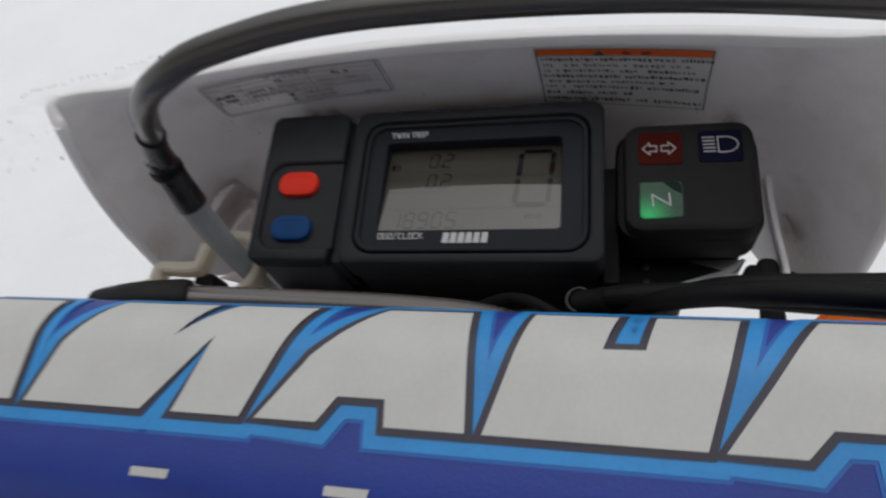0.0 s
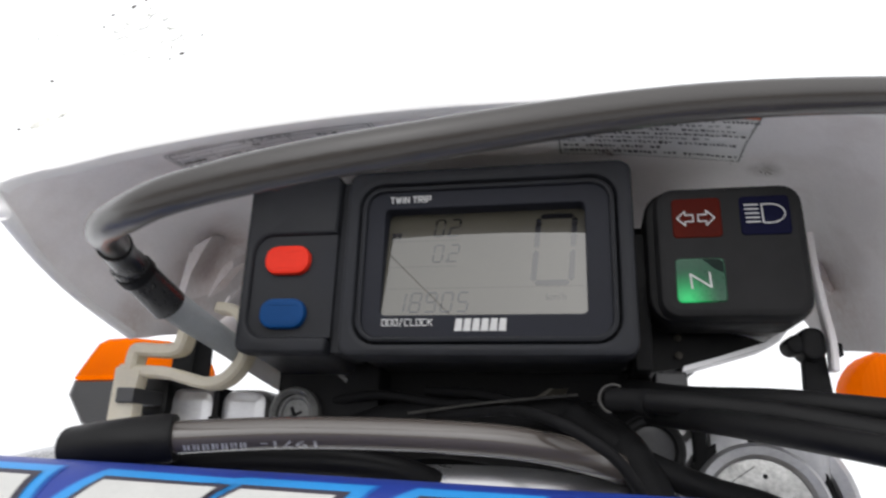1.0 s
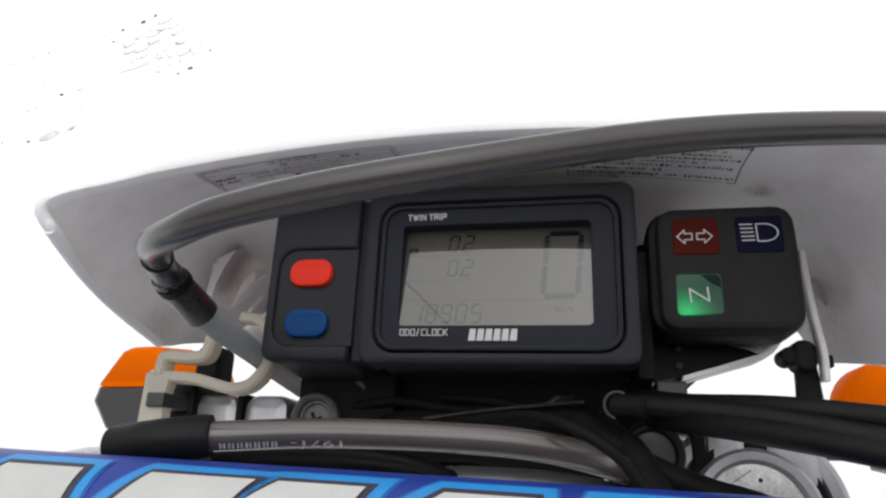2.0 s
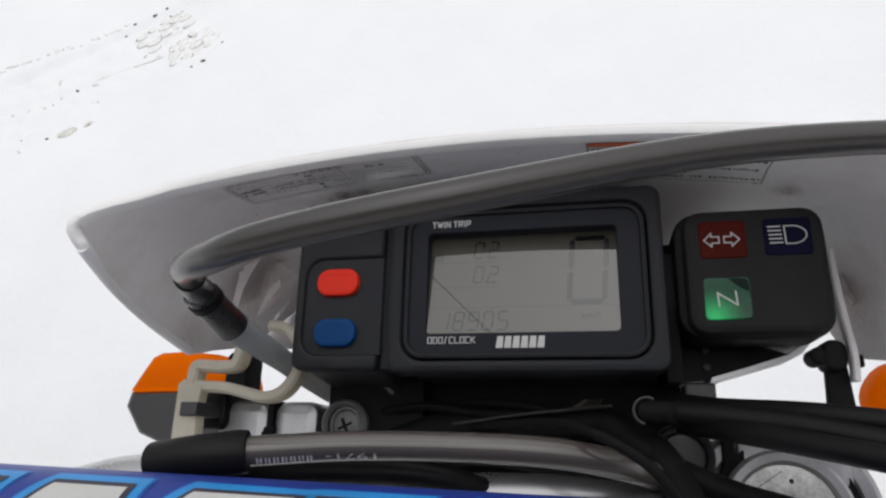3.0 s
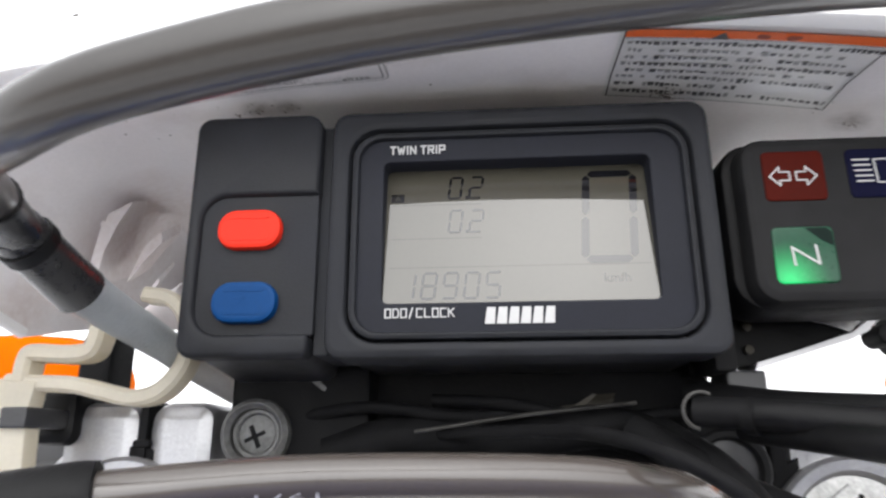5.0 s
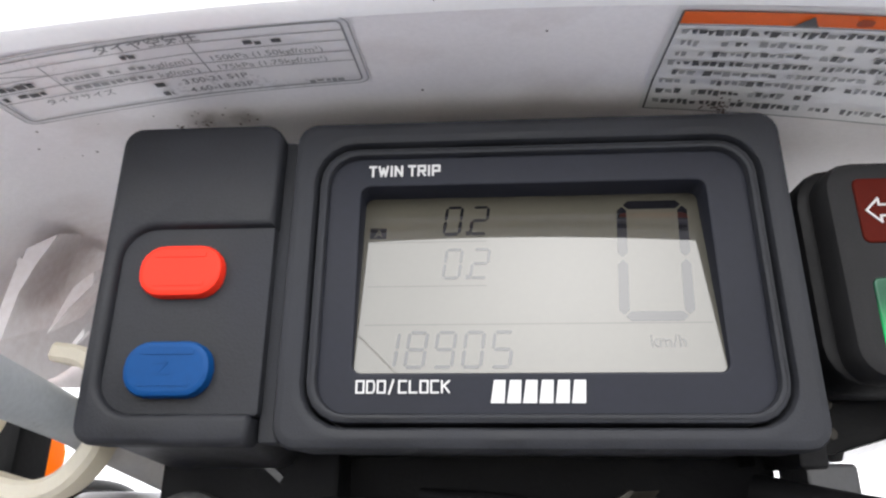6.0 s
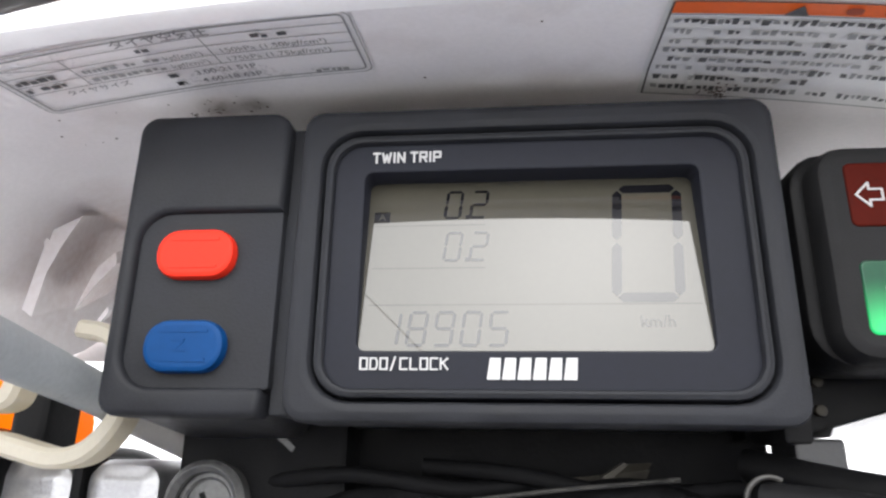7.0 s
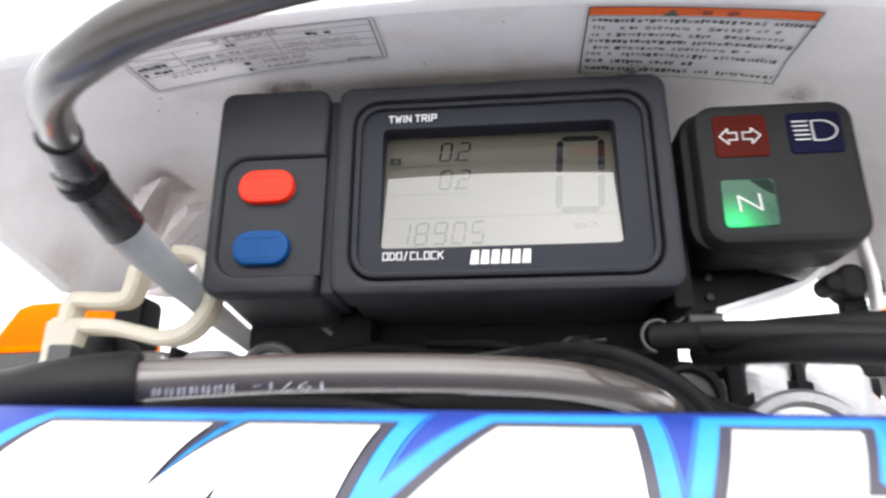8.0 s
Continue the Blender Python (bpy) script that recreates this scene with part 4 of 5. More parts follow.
    part("white_strut", ribbon([(0.1436, 0.0335, 0.0280), (0.1437, 0.0220, 0.0275), (0.1452, 0.0060, 0.0280), (0.1466, -0.0040, 0.0290), (0.1466, -0.0135, 0.0300)], 0.0024, -0.0012, 0.0040), COWL, br, "white plastic strut of the cowl")
    part("black_leg", plate([(0.1390, 0.0345, -0.0040), (0.1455, 0.0345, -0.0040), (0.1474, 0.0345, -0.0330), (0.1378, 0.0345, -0.0330)], 0.004, bevel=0.0006), DARK, br)
    part("bolt_boss", block(0.1372, 0.1452, -0.0098, 0.0012, 0.0035, 0.0300, 0.0400, 0.0015), RUBBER, br)
    part("bolt", disc((0.1362, -0.0045), 0.0032, 0.0305, 0.040), RUBBER, br)
    part("nut", block(0.1480, 0.1503, -0.0085, -0.0040, 0.0008, 0.0310, 0.0370, 0.0005), DARK, br)


build_lamps()


# ---- hoses, cables and their guide ----
def build_hoses():
    up = thing("brake_hose", (-0.051, 0.034, -0.0196), "grey hose looping over the instruments, black sleeve and milky sheath", "hose")
    part("hose", tube([(-0.0604, -0.0313, -0.0012), (-0.0614, -0.0470, 0.0052), (-0.0566, -0.0620, 0.0075), (-0.0452, -0.0800, 0.0041), (-0.0303, -0.0930, 0.0022), (-0.0098, -0.1012, 0.0041),
                       (0.0285, -0.1025, 0.0096), (0.0922, -0.0807, 0.0268), (0.1574, -0.0621, 0.0335), (0.2300, -0.0400, 0.0360)], 0.0040, sides=24), HOSE, up)
    part("sleeve", tube([(-0.0602, -0.0285, -0.0018), (-0.0612, -0.0370, 0.0016), (-0.0624, -0.0480, 0.0060)], [0.0056, 0.0053, 0.0051], steps=6), GLOSSY, up, "glossy black rubber sleeve")
    part("neck", tube([(-0.0618, -0.0460, 0.0050), (-0.0604, -0.0530, 0.0066), (-0.0584, -0.0590, 0.0074)], 0.0044, steps=5), GLOSSY, up, "glossy black neck")
    part("ring", tube([(-0.0582, -0.0592, 0.0075), (-0.0578, -0.0600, 0.0075)], 0.0047, steps=2), RUBBER, up, "thin black clamp ring")
    part("collar", tube([(-0.0618, -0.0425, 0.0038), (-0.0621, -0.0450, 0.0048)], 0.0057, steps=2), RUBBER, up)
    part("sheath", tube([(-0.0605, 0.0220, -0.0098), (-0.0626, 0.0150, -0.0070), (-0.0638, -0.0100, -0.0024), (-0.0618, -0.0300, 0.0000)], [0.0041, 0.0045, 0.0050, 0.0052], steps=8), SHEATH, up, "milky plastic sheath")
    # the split end of the sheath: an open, ragged trough
    trough = []
    for k in range(9):
        u = k / 8
        mid, wide = Vector((-0.0612, 0.0200, -0.0092)).lerp(Vector((-0.0525, 0.0445, -0.0182)), u), 0.0042 - 0.0008 * u
        arc = [radians(150 + 24 * m) for m in range(11)]
        frill = 0.0018 if k == 8 else 0.0
        outside = [mid + Vector((math.cos(a) * wide, frill * math.sin(5 * a), math.sin(a) * wide)) for a in arc]
        inside = [mid + Vector((math.cos(a) * (wide - 0.0006), frill * math.sin(5 * a), math.sin(a) * (wide - 0.0006))) for a in reversed(arc)]
        trough.append(outside + inside)
    part("torn_end", loft(trough), TORN, up, "pale torn end of the sheath")
    low = thing("clutch_hose", (0.02, -0.02, -0.045), "brown-grey printed hose running between instrument and bar pad", "hose")
    line = [(-0.0490, -0.0455, -0.0426), (-0.0120, -0.0335, -0.0396), (0.0280, -0.0275, -0.0394), (0.0520, -0.0215, -0.0408), (0.0700, -0.0080, -0.0445), (0.0850, 0.0160, -0.0500)]
    part("hose", tube(line, 0.0044, sides=24), HOSE_DARK, low)
    part("sleeve", tube([(-0.0415, -0.0430, -0.0420), (-0.0450, -0.0440, -0.0424), (-0.0580, -0.0462, -0.0438), (-0.0708, -0.0452, -0.0458)], [0.0062, 0.0065, 0.0060, 0.0060]), RUBBER, low, "black rubber sleeve")
    # print on the hose: four figures, then the maker's bars
    path = smooth_path(line, 20)

    def on_hose(bm, s0, s1):
        for v in bm.verts:
            s = s0 + (s1 - s0) * v.co.x
            k = min(int(s), len(path) - 2)
            c = path[k].lerp(path[k + 1], s - k)
            a = radians(-46 + 32 * v.co.z)
            u = (path[k + 1] - path[k]).normalized()
            side = (Vector((0, -1, 0)) + u * u.y).normalized()
            v.co = c + 0.00455 * (side * math.cos(a) + side.cross(u) * math.sin(a))
        return bm
    figures = lettering("1971-", 1.0, 0, 0)
    wide = max(v.co.x for v in figures.verts)
    for v in figures.verts:
        v.co = Vector((1 - v.co.x / wide, 0, 0.5 - v.co.z * 0.9))
    part("printed_number", on_hose(figures, 15.8, 24.2), WORN, low, "worn white print")
    for k in range(7):
        marks = bmesh.new()
        a = 0.02 + k * 0.14
        for lo, hi in ((a, a + 0.035), (a + 0.06, a + 0.095)):
            marks.faces.new([marks.verts.new((p, 0, q)) for p, q in ((lo, -0.35), (hi, -0.35), (hi, 0.45), (lo, 0.45))])
        part("printed_bar", on_hose(marks, 5.3, 14.2), WORN, low, "worn white print")


build_hoses()


def build_guide():
    ob = thing("cable_guide", (-0.104, 0.02, -0.034), "yellowed nylon cable guide with an open loop", "cable guide")
    part("loop", ribbon([(-0.1060, -0.0166, 0.0145), (-0.0985, -0.0170, 0.0145), (-0.0870, -0.0176, 0.0145), (-0.0780, -0.0196, 0.0145), (-0.0700, -0.0212, 0.0145), (-0.0632, -0.0198, 0.0145), (-0.0584, -0.0152, 0.0145),
                         (-0.0568, -0.0090, 0.0160), (-0.0590, 0.0010, 0.0180), (-0.0650, 0.0070, 0.0200), (-0.0740, 0.0090, 0.0220)], 0.0044, -0.0010, 0.0075), NYLON, ob)
    part("arm", ribbon([(-0.0812, 0.0012, 0), (-0.0822, -0.0058, 0), (-0.0840, -0.0086, 0), (-0.0900, -0.0092, 0), (-0.0995, -0.0088, 0), (-0.1015, -0.0105, 0), (-0.1020, -0.0165, 0)], 0.0048, 0.0130, 0.0215), NYLON, ob)
    part("leg", plate([(-0.1072, 0.0132, -0.0158), (-0.0962, 0.0132, -0.0165), (-0.0972, 0.0132, -0.0250), (-0.0968, 0.0140, -0.0400), (-0.1078, 0.0140, -0.0400)], 0.0055, bevel=0.0006), NYLON, ob)
    peg = thing("rubber_connector", (-0.093, 0.030, -0.030), "black rubber connector clamped behind the nylon guide", "connector")
    part("body", block(-0.1112, -0.0945, -0.0335, -0.0165, 0.0040, 0.0300, 0.048, 0.0025), RUBBER, peg)
    part("barrel", tube([(-0.1080, 0.036, -0.0250), (-0.0960, 0.042, -0.0255)], 0.0062, steps=3), RUBBER, peg)
    part("tongue", block(-0.1040, -0.0965, -0.0290, -0.0235, 0.0006, 0.0118, 0.034, 0.0005), SIGNAL, peg)
    part("stay", block(-0.1105, -0.0990, -0.0300, 0.0030, 0.0040, 0.0520, 0.066, 0.002), DARK, peg, "dark signal stay")


build_guide()


def build_cables():
    for line, r, label in (([(0.0741, 0.0020, -0.0262), (0.0900, -0.0100, -0.0280), (0.1150, -0.0225, -0.0318), (0.1400, -0.0340, -0.0375), (0.2000, -0.0600, -0.0500)], 0.0035, "black throttle cable sweeping out of the wiring"),
                           ([(0.0800, 0.0280, -0.0200), (0.0960, 0.0080, -0.0245), (0.1180, -0.0180, -0.0280), (0.1450, -0.0320, -0.0322), (0.2100, -0.0600, -0.0420)], 0.0034, "second black cable beside the throttle cable"),
                           ([(0.0120, 0.0260, -0.0310), (0.0320, 0.0080, -0.0305), (0.0470, -0.0120, -0.0312), (0.0585, -0.0262, -0.0348), (0.0678, -0.0290, -0.0397), (0.0746, -0.0285, -0.0450), (0.0815, -0.0260, -0.0550)], 0.0016, "thin black cable under the instrument"),
                           ([(0.0860, 0.0060, -0.0300), (0.1010, -0.0240, -0.0340), (0.1200, -0.0440, -0.0388), (0.1420, -0.0580, -0.0440), (0.2000, -0.0820, -0.0560)], 0.0033, "third black cable below the throttle cable"),
                           ([(0.0620, 0.0180, -0.0300), (0.0730, 0.0080, -0.0375), (0.0840, 0.0020, -0.0448), (0.1000, -0.0020, -0.0512), (0.1150, -0.0050, -0.0555), (0.1260, -0.0060, -0.0640)], 0.0040, "black wiring loom under the throttle cable"),
                           ([(0.0700, 0.0250, -0.0320), (0.0790, 0.0050, -0.0420), (0.0850, -0.0060, -0.0560), (0.0860, -0.0080, -0.0720)], 0.0058, "black rubber wiring boot")):
        ob = thing("cable", line[0], label, "cable", "cables under the instrument")
        part("outer", tube(line, r, sides=16), SHADE_BLACK if r in (0.0016, 0.0040, 0.0058) else RUBBER, ob)
        if r == 0.0035:
            part("end_ring", tube([(0.0747 + 0.0042 * math.cos(a), 0.0005, -0.0262 + 0.0042 * math.sin(a)) for a in (radians(60 + 18 * k) for k in range(12))], 0.0005, sides=8, steps=2), TARNISH, ob, "grey end ring")
            part("collar", tube([(0.0830, -0.0045, -0.0276), (0.0850, -0.0065, -0.0279)], 0.0041, steps=2), RUBBER, ob)
    ob = thing("cable", (-0.06, -0.030, -0.052), "black cable lying along the handlebar", "cable", "cables under the instrument")
    part("outer", tube([(-0.0750, -0.0300, -0.0530), (-0.0450, -0.0290, -0.0482), (-0.0150, -0.0210, -0.0468), (0.0100, -0.0130, -0.0485), (0.0300, 0.0000, -0.0560)], 0.0044, sides=16), RUBBER, ob)
    ob = thing("steel_wire", (0.035, 0.02, -0.026), "thin bare steel wire under the instrument", "wire")
    part("wire", tube([(0.0060, 0.0200, -0.0303), (0.0350, 0.0195, -0.0262), (0.0640, 0.0200, -0.0232)], 0.0005, sides=8), TARNISH, ob)
    ob = thing("wiring_plug", (0.094, 0.036, -0.018), "dark grey plastic wiring plug", "plug")
    part("body", block(0.0895, 0.1000, -0.0215, -0.0145, 0.0010, 0.026, 0.040, 0.0008), SIGNAL, ob)
    ob = thing("ignition_switch", (0.086, 0.030, -0.040), "dark grimy ignition switch behind the cables", "switch")
    part("barrel", disc((0.0868, -0.0400), 0.0113, 0.024, 0.06, 0.003), UNDER, ob)
    part("ring", annulus((0.0868, -0.0400), 0.0075, 0.0105, 0.0225, 0.026), RUBBER, ob)
    part("lock_body", block(0.1014, 0.1058, -0.0540, -0.0215, 0.0012, 0.0345, 0.060, 0.0008), SHADE_BLACK, ob)
    # dark carrier and wiring behind the instrument
    ob = thing("instrument_carrier", (0.03, 0.05, -0.025), "black steel instrument carrier with packed wiring", "bracket")
    part("carrier", block(-0.0300, 0.0900, -0.0480, -0.0120, 0.0040, 0.0430, 0.060, 0.001), SHADE_BLACK, ob)
    part("left_cheek", block(-0.0482, -0.0080, -0.0400, -0.0100, 0.0015, 0.0300, 0.060, 0.001), SHADE_BLACK, ob)
    part("lip", plate([(-0.0290, 0.030, -0.0128), (-0.0270, 0.030, -0.0125), (-0.0204, 0.030, -0.0178), (-0.0212, 0.030, -0.0190)], 0.004), GLOSSY, ob)
    part("loom", tube([(-0.020, 0.034, -0.036), (0.005, 0.030, -0.031), (0.030, 0.032, -0.033), (0.055, 0.028, -0.029), (0.075, 0.034, -0.034)], 0.0060, sides=12), SHADE_BLACK, ob)
    part("loom", tube([(-0.015, 0.030, -0.044), (0.015, 0.028, -0.040), (0.045, 0.026, -0.043), (0.070, 0.030, -0.046)], 0.0050, sides=12), SHADE_BLACK, ob)
    part("clip", plate([(0.0494, 0.030, -0.0232), (0.0544, 0.030, -0.0200), (0.0556, 0.030, -0.0203), (0.0514, 0.030, -0.0238)], 0.003), GRIMY, ob, "bare metal clip")
    for line in ([(-0.0180, 0.032, -0.0356), (-0.0130, 0.030, -0.0325), (-0.0082, 0.031, -0.0296)], [(-0.0110, 0.034, -0.0352), (-0.0050, 0.032, -0.0330), (0.0010, 0.033, -0.0308)]):
        part("bare_lead", tube(line, 0.0009, sides=8, steps=4), GRIMY, ob, "dirty brown lead")
    for line in ([(-0.030, 0.033, -0.026), (-0.006, 0.026, -0.0235), (0.018, 0.027, -0.0262), (0.040, 0.031, -0.0240)], [(0.010, 0.030, -0.0215), (0.030, 0.026, -0.0228), (0.055, 0.029, -0.0268), (0.080, 0.034, -0.0250)]):
        part("lead", tube(line, 0.0018, sides=10, steps=6), SHADE_BLACK, ob)
    part("tab", plate([(0.0540, 0.030, -0.0205), (0.0606, 0.030, -0.0200), (0.0585, 0.033, -0.0235), (0.0525, 0.033, -0.0240)], 0.002), GRIMY, ob, "brownish metal tab")
    part("tab", plate([(0.0440, 0.034, -0.0235), (0.0600, 0.030, -0.0215), (0.0585, 0.033, -0.0255), (0.0500, 0.033, -0.0265)], 0.002), GRIMY, ob)


build_cables()


# ---- fork, clamp and bars ----
def build_fork():
    ob = thing("top_clamp", (0.024, 0.055, -0.058), "cast aluminium top fork clamp with pinch slots", "fork clamp")
    for x, zt, mid in ((-0.0755, -0.0213, -0.079), (0.1222, -0.0262, 0.1205)):
        part("collar", annulus((mid, -0.058), 0.0240, 0.0318, 0.0370, 0.062, 0.002), ALLOY, ob)
        for a, b in ((x - (0.0255 if x < 0 else 0.0165), x - 0.0010), (x + 0.0010, x + 0.0215)):
            part("pinch_lug", block(a, b, -0.052, zt, 0.0055, 0.0340, 0.060, 0.0042), ALLOY, ob)
        part("slot", block(x - 0.0012, x + 0.0012, -0.052, zt + 0.0004, 0.0005, 0.0337, 0.058, 0.0002), DARK, ob, "dark pinch slot")
        part("slot_foot", block(x - 0.0026, x + 0.0026, zt - 0.0128, zt - 0.0106, 0.0009, 0.0334, 0.050, 0.0004), DARK, ob, "dark foot of the pinch slot")
        part("pinch_bolt", tube([(x - 0.0285, 0.048, zt - 0.008), (x - 0.0200, 0.048, zt - 0.008)], 0.0048, steps=2), STEEL, ob)
    part("bridge", block(-0.070, 0.118, -0.095, -0.050, 0.010, 0.0480, 0.064, 0.002), ALLOY, ob)
    for x in (-0.079, 0.1205):
        leg = thing("fork_leg", (x, 0.9, -0.058), "silver telescopic fork leg with a scratched cap", "fork leg", "two fork legs")
        part("stanchion", disc((x, -0.058), 0.0230, 0.0350, 0.985, 0.001), CHROME, leg)
        part("groove", annulus((x, -0.058), 0.0212, 0.0243, 0.0346, 0.037, 0.0002), SHADE_BLACK, leg, "dark groove round the cap")
        part("cap_ring", annulus((x, -0.058), 0.0165, 0.0215, 0.0315, 0.036, 0.0012), ALLOY, leg)
        cap = part("cap", disc((x, -0.058), 0.0166, 0.0330, 0.037, 0.0006), CAP, leg, "dull scratched cap")
        part("scratch", stroke([(x - 0.009, -0.0495), (x - 0.001, -0.0440)], 0.0003, 0.03285, thick=0.0003), DULL, cap, "dark scratch")
        for k, (dx, dz) in enumerate(((0.002, 0.011), (-0.006, 0.006), (0.010, 0.004))):
            part("dimple", disc((x + dx, -0.058 + dz), 0.0008, 0.0328, 0.034, 0.0002, sides=12), DARK, cap)
    s = thing("mounting_screw", (-0.0403, 0.034, -0.030), "dull cross-head steel screw with a worn washer", "screw")
    head = part("head", disc((-0.0395, -0.0305), 0.0074, 0.0292, 0.038, 0.0006), DULL, s)
    part("collar", annulus((-0.0395, -0.0305), 0.0070, 0.0096, 0.0250, 0.036, 0.0014), DULL, s, "worn bright collar")
    part("washer", annulus((-0.0395, -0.0305), 0.0052, 0.0072, 0.0282, 0.034, 0.0006), DULL, s)
    for k in range(4):
        w = radians(24 + 90 * k)
        c, t = Vector((-0.0402, -0.0312)), Vector((math.cos(w), math.sin(w)))
        part("cross_slot", stroke([tuple(c), tuple(c + t * 0.0028)], 0.0014 if k % 2 else 0.0011, 0.02915, thick=0.0006), DARK, head, "dark cross slot")


build_fork()


def build_bars():
    ob = thing("handlebar", (0.03, 0.02, -0.065), "silver tubular handlebar behind the pad", "handlebar")
    part("bar", tube([(-0.330, -0.010, -0.095), (-0.220, 0.014, -0.0735), (-0.160, 0.020, -0.0625), (-0.120, 0.020, -0.0552), (-0.060, 0.012, -0.0600), (0.000, 0.003, -0.0590), (0.030, 0.000, -0.0577), (0.060, 0.003, -0.0590), (0.110, 0.012, -0.0660), (0.180, 0.018, -0.066), (0.250, 0.010, -0.064), (0.380, -0.020, -0.064)], 0.0112, sides=28), CHROME, ob)
    part("cross_brace", tube([(-0.190, -0.020, -0.0760), (-0.150, -0.052, -0.0780), (0.200, -0.052, -0.0860), (0.240, -0.020, -0.0850)], 0.0060, sides=14), CHROME, ob)


PAD_R, PAD_Y, PAD_Z = 0.0170, -0.0600, -0.0670


def pad_point(x, s, proud=0.0):
    """A place on the pad's skin: x along it, s round it from its widest line (up is positive)."""
    zc, yc = PAD_Z - 0.0185 * (x - 0.03), PAD_Y - 0.015 * (x - 0.03)
    r = PAD_R + proud
    if s >= 0:
        a = s / PAD_R
        return Vector((x, yc - r * math.cos(a), zc + r * math.sin(a)))
    if s > -0.026:
        return Vector((x, yc - r, zc + s))
    a = (s + 0.026) / PAD_R
    return Vector((x, yc - r * math.cos(a), zc - 0.026 + r * math.sin(a)))


def pad_patch(outline, proud, drop=0.0):
    """A shape in x and s, laid on the pad; cut fine enough to follow its roundness."""
    bm = bmesh.new()
    bm.faces.new([bm.verts.new((a, b, 0)) for a, b in outline])
    bm.normal_update()
    bmesh.ops.triangulate(bm, faces=bm.faces)
    for k in range(-10, 13):
        geom = list(bm.verts) + list(bm.edges) + list(bm.faces)
        bmesh.ops.bisect_plane(bm, geom=geom, plane_co=(0, k * 0.002 + 0.001, 0), plane_no=(0, 1, 0))
    for v in bm.verts:
        v.co = pad_point(v.co.x, v.co.y, proud)
    return bm


def build_pad():
    ob = thing("handlebar_pad", (0.025, -0.06, -0.105), "royal blue vinyl bar pad printed with slanted pale blocks", "bar pad")
    loops = []
    ring = [0.0267 - 0.00264 * k for k in range(10)] + [0.0005 - 0.0026 * k for k in range(10)] + [-0.026 - 0.0028 * k for k in range(1, 11)]
    xs = [-0.185 + 0.0074 * k for k in range(58)]
    for i, x in enumerate(xs):
        end = min(i, len(xs) - 1 - i)
        shrink = {0: -0.006, 1: -0.0022, 2: -0.0006}.get(end, 0.0)
        front = [pad_point(x, s, shrink) for s in ring]
        zc, yc = PAD_Z - 0.0185 * (x - 0.03), PAD_Y - 0.015 * (x - 0.03)
        back = [Vector((x, yc + a, zc + b + shrink)) for a, b in ((0.018, -0.040), (0.025, -0.030), (0.027, 0.0), (0.025, 0.008), (0.020, 0.0130), (0.013, 0.0155), (0.006, 0.0168))]
        loops.append(front + back)
    part("cushion", loft(loops), PAD_BLUE, ob)
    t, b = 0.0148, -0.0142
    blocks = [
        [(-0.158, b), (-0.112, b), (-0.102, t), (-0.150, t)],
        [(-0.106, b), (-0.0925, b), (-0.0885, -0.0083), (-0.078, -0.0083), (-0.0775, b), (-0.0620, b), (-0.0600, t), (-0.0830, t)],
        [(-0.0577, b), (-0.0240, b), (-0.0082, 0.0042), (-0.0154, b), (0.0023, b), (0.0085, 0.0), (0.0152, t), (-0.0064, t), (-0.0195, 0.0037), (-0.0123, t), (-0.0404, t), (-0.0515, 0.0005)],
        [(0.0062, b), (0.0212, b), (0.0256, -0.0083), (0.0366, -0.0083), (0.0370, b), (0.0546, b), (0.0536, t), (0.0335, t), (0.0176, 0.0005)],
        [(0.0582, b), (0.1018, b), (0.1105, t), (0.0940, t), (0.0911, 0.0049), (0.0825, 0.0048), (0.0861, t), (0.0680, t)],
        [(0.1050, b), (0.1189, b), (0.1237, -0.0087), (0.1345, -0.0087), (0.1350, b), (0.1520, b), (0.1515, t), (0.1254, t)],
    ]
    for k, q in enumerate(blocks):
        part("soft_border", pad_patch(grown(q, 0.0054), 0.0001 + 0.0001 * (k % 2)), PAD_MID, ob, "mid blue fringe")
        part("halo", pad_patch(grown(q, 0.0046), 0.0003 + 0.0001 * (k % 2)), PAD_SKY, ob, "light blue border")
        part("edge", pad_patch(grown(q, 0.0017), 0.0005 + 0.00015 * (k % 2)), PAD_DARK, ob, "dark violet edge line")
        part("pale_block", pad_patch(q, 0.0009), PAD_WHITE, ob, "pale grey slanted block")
    for x in (-0.0181, 0.0298, 0.0777):
        s = -0.0280
        bar = [(x - 0.005 + 0.0003, s - 0.0009), (x + 0.005, s - 0.0009), (x + 0.0055, s + 0.0011), (x - 0.0045, s + 0.0011)]
        part("small_bar", pad_patch(bar, 0.0004), PAD_WHITE, ob, "small pale printed bar")
    return ob


build_bars()
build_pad()


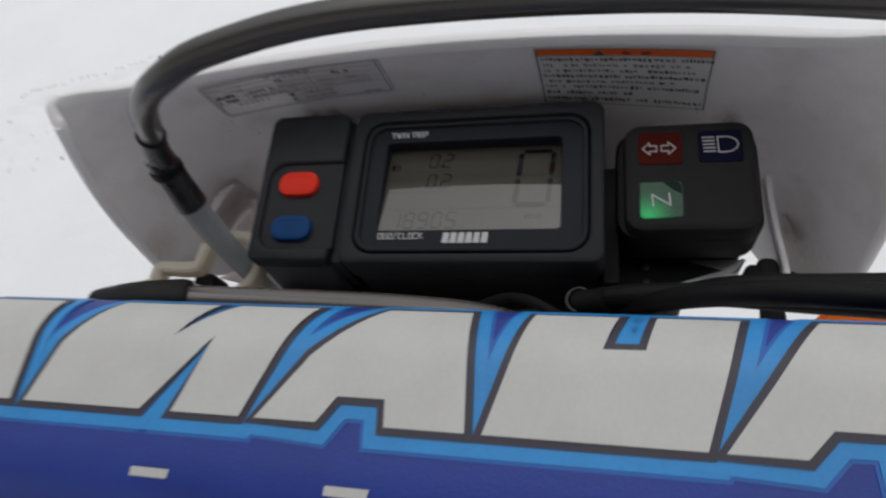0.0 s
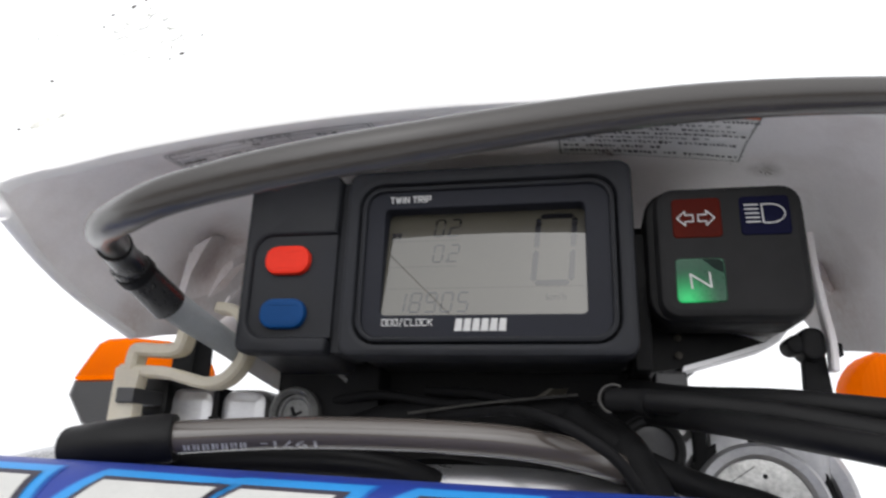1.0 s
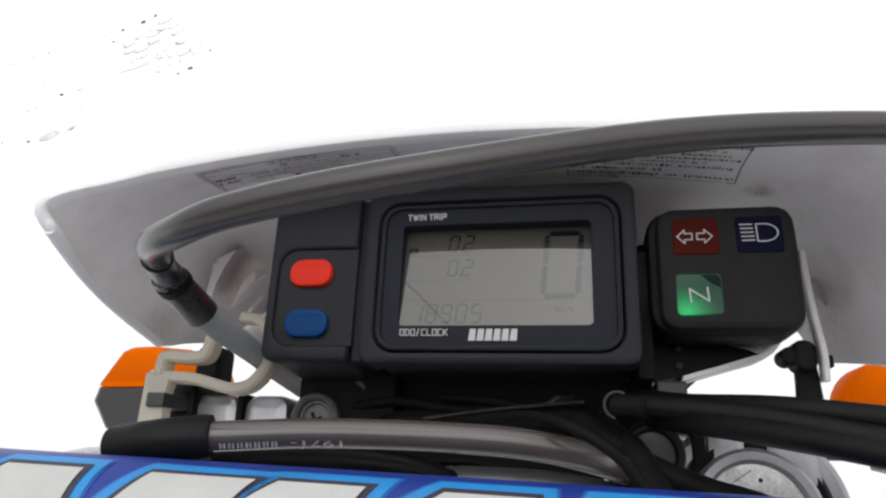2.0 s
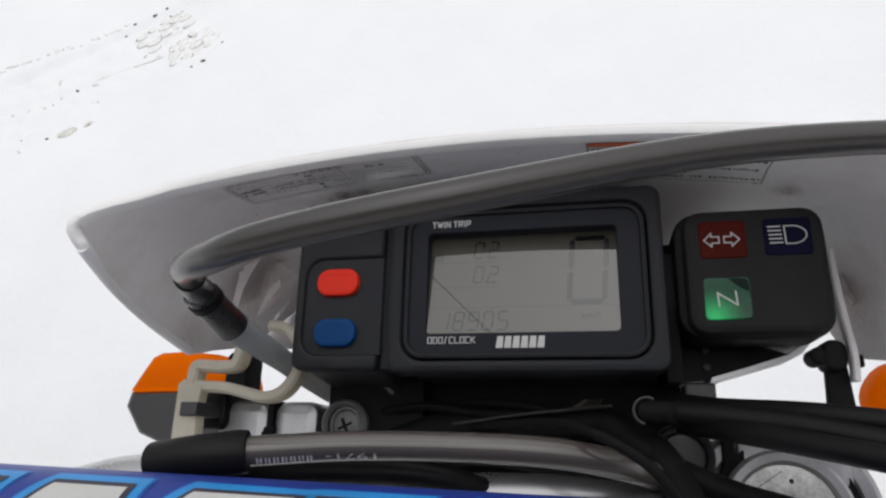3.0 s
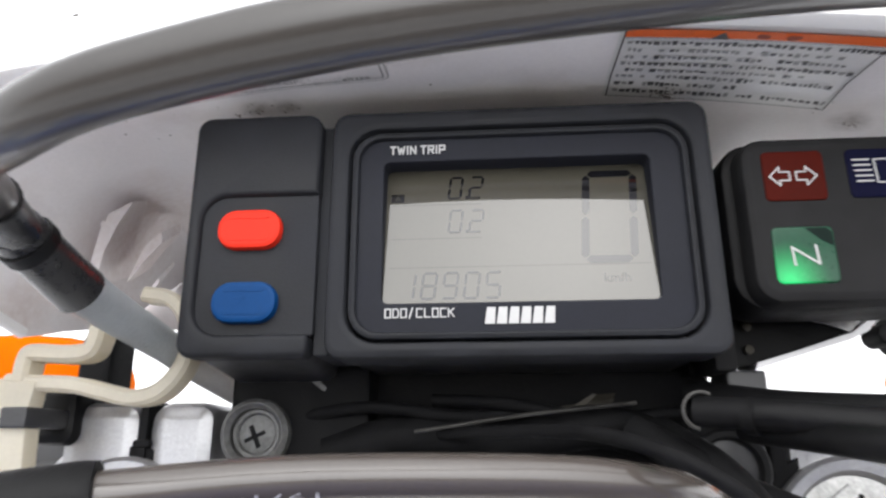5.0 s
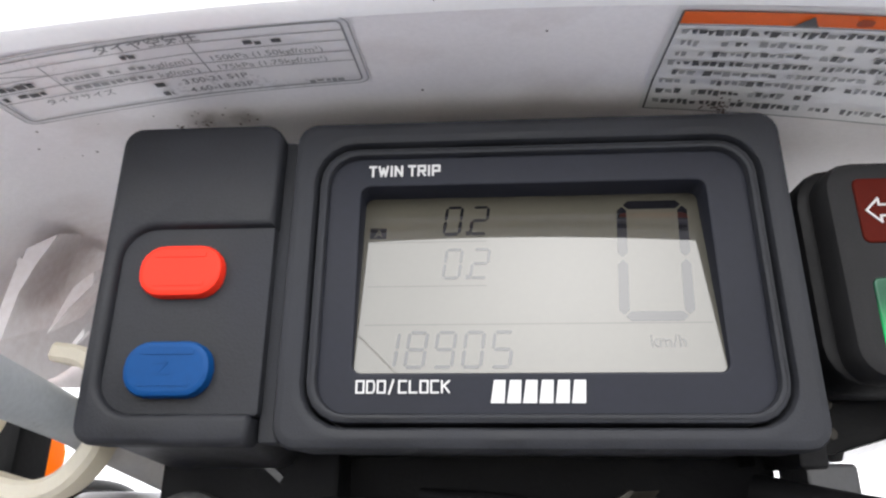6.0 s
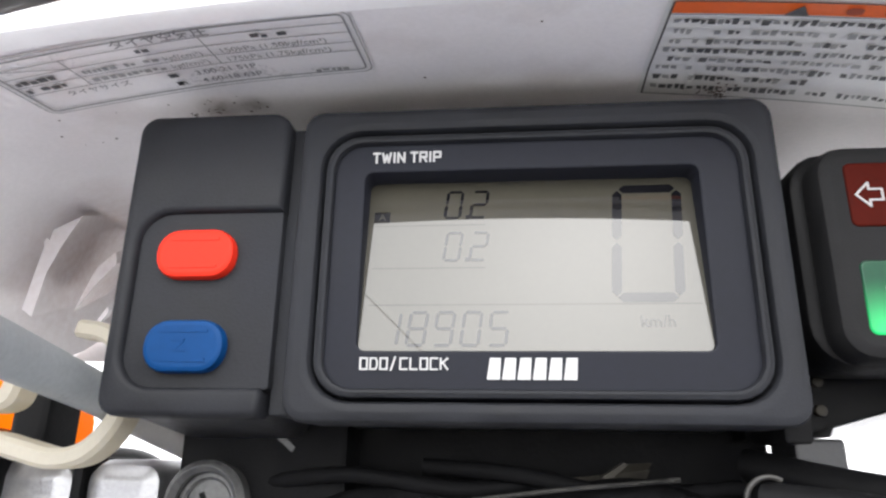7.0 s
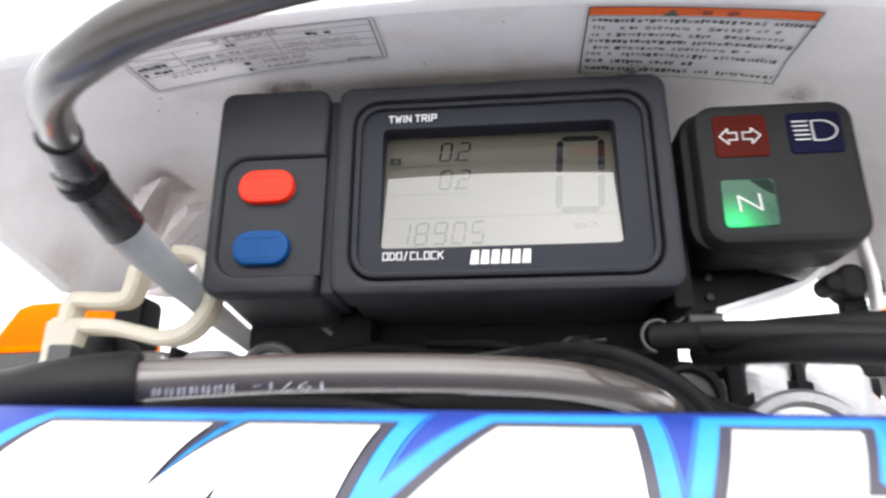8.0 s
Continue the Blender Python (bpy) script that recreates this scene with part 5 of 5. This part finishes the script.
# ---- turn signals ----
def build_signal(mirror):
    ob = thing("turn_signal", (-0.148 if not mirror else 2 * 0.0306 + 0.148, 0.10, -0.012), "orange ribbed turn signal with a black housing on its stay", "turn signal", "pair of turn signals")

    def side(points):
        return [Vector((2 * 0.0306 - p[0] if mirror else p[0], p[1], p[2] - (0.0025 if mirror else 0.0))) for p in points]

    def body(outline, y0, y1):
        mid = Vector((sum(p[0] for p in outline) / len(outline), 0, sum(p[1] for p in outline) / len(outline)))
        def ring(y, k):
            return side([(mid.x + (p[0] - mid.x) * k, y, mid.z + (p[1] - mid.z) * k) for p in outline])
        return loft([ring(y0, 0.86), ring(y0 + 0.002, 0.95), ring(y0 + 0.006, 1.0), ring(y1 - 0.006, 1.0), ring(y1, 0.86)])
    lens = [(-0.1822, -0.0130), (-0.1762, -0.0040), (-0.1700, 0.0048), (-0.1640, 0.0072), (-0.1510, 0.0078), (-0.1290, 0.0062), (-0.1195, 0.0042), (-0.1150, 0.0023), (-0.1118, -0.0001), (-0.1092, -0.0032), (-0.1072, -0.0066), (-0.1060, -0.0102),
            (-0.1060, -0.0140), (-0.1078, -0.0172), (-0.1110, -0.0189), (-0.1141, -0.0190), (-0.1180, -0.0150), (-0.1300, -0.0125), (-0.1500, -0.0122)]
    shell = [(-0.1838, -0.0205), (-0.1820, -0.0131), (-0.1500, -0.0123), (-0.1300, -0.0126), (-0.1182, -0.0152), (-0.1150, -0.0220), (-0.1200, -0.0380), (-0.1400, -0.0425), (-0.1550, -0.0412), (-0.1735, -0.0345)]
    if not mirror:
        lens = [(-0.1822 + (a + 0.1822) * 0.905, b) for a, b in lens]
    part("lens", body(lens, 0.077, 0.101), RIBBED, ob, "orange ribbed lens")
    part("housing", body(shell, 0.078, 0.106), SIGNAL, ob, "black plastic housing")
    part("stalk", tube(side([(-0.112, 0.098, -0.026), (-0.095, 0.098, -0.028), (-0.080, 0.098, -0.040)]), 0.0085), RUBBER, ob, "black rubber stalk")


RIBBED = material("orange_ribbed_lens", (1.0, 0.23, 0.0), 0.35, vary=0.0, spec=0.1)
nt = RIBBED.node_tree
wave = nt.nodes.new("ShaderNodeTexWave")
wave.inputs["Scale"].default_value, wave.inputs["Distortion"].default_value = 160, 0.0
co = nt.nodes.new("ShaderNodeTexCoord")
bp = nt.nodes.new("ShaderNodeBump")
bp.inputs["Strength"].default_value, bp.inputs["Distance"].default_value = 0.5, 0.0006
nt.links.new(co.outputs["Object"], wave.inputs["Vector"])
nt.links.new(wave.outputs["Fac"], bp.inputs["Height"])
nt.links.new(bp.outputs[0], nt.nodes["Principled BSDF"].inputs["Normal"])
thin = nt.nodes.new("ShaderNodeBsdfTranslucent")
thin.inputs["Color"].default_value = (1.0, 0.43, 0.0, 1)
both = nt.nodes.new("ShaderNodeMixShader")
both.inputs["Fac"].default_value = 0.8
nt.links.new(nt.nodes["Principled BSDF"].outputs[0], both.inputs[1])
nt.links.new(thin.outputs[0], both.inputs[2])
nt.links.new(both.outputs[0], nt.nodes["Material Output"].inputs["Surface"])
for flip in (False, True):
    build_signal(flip)
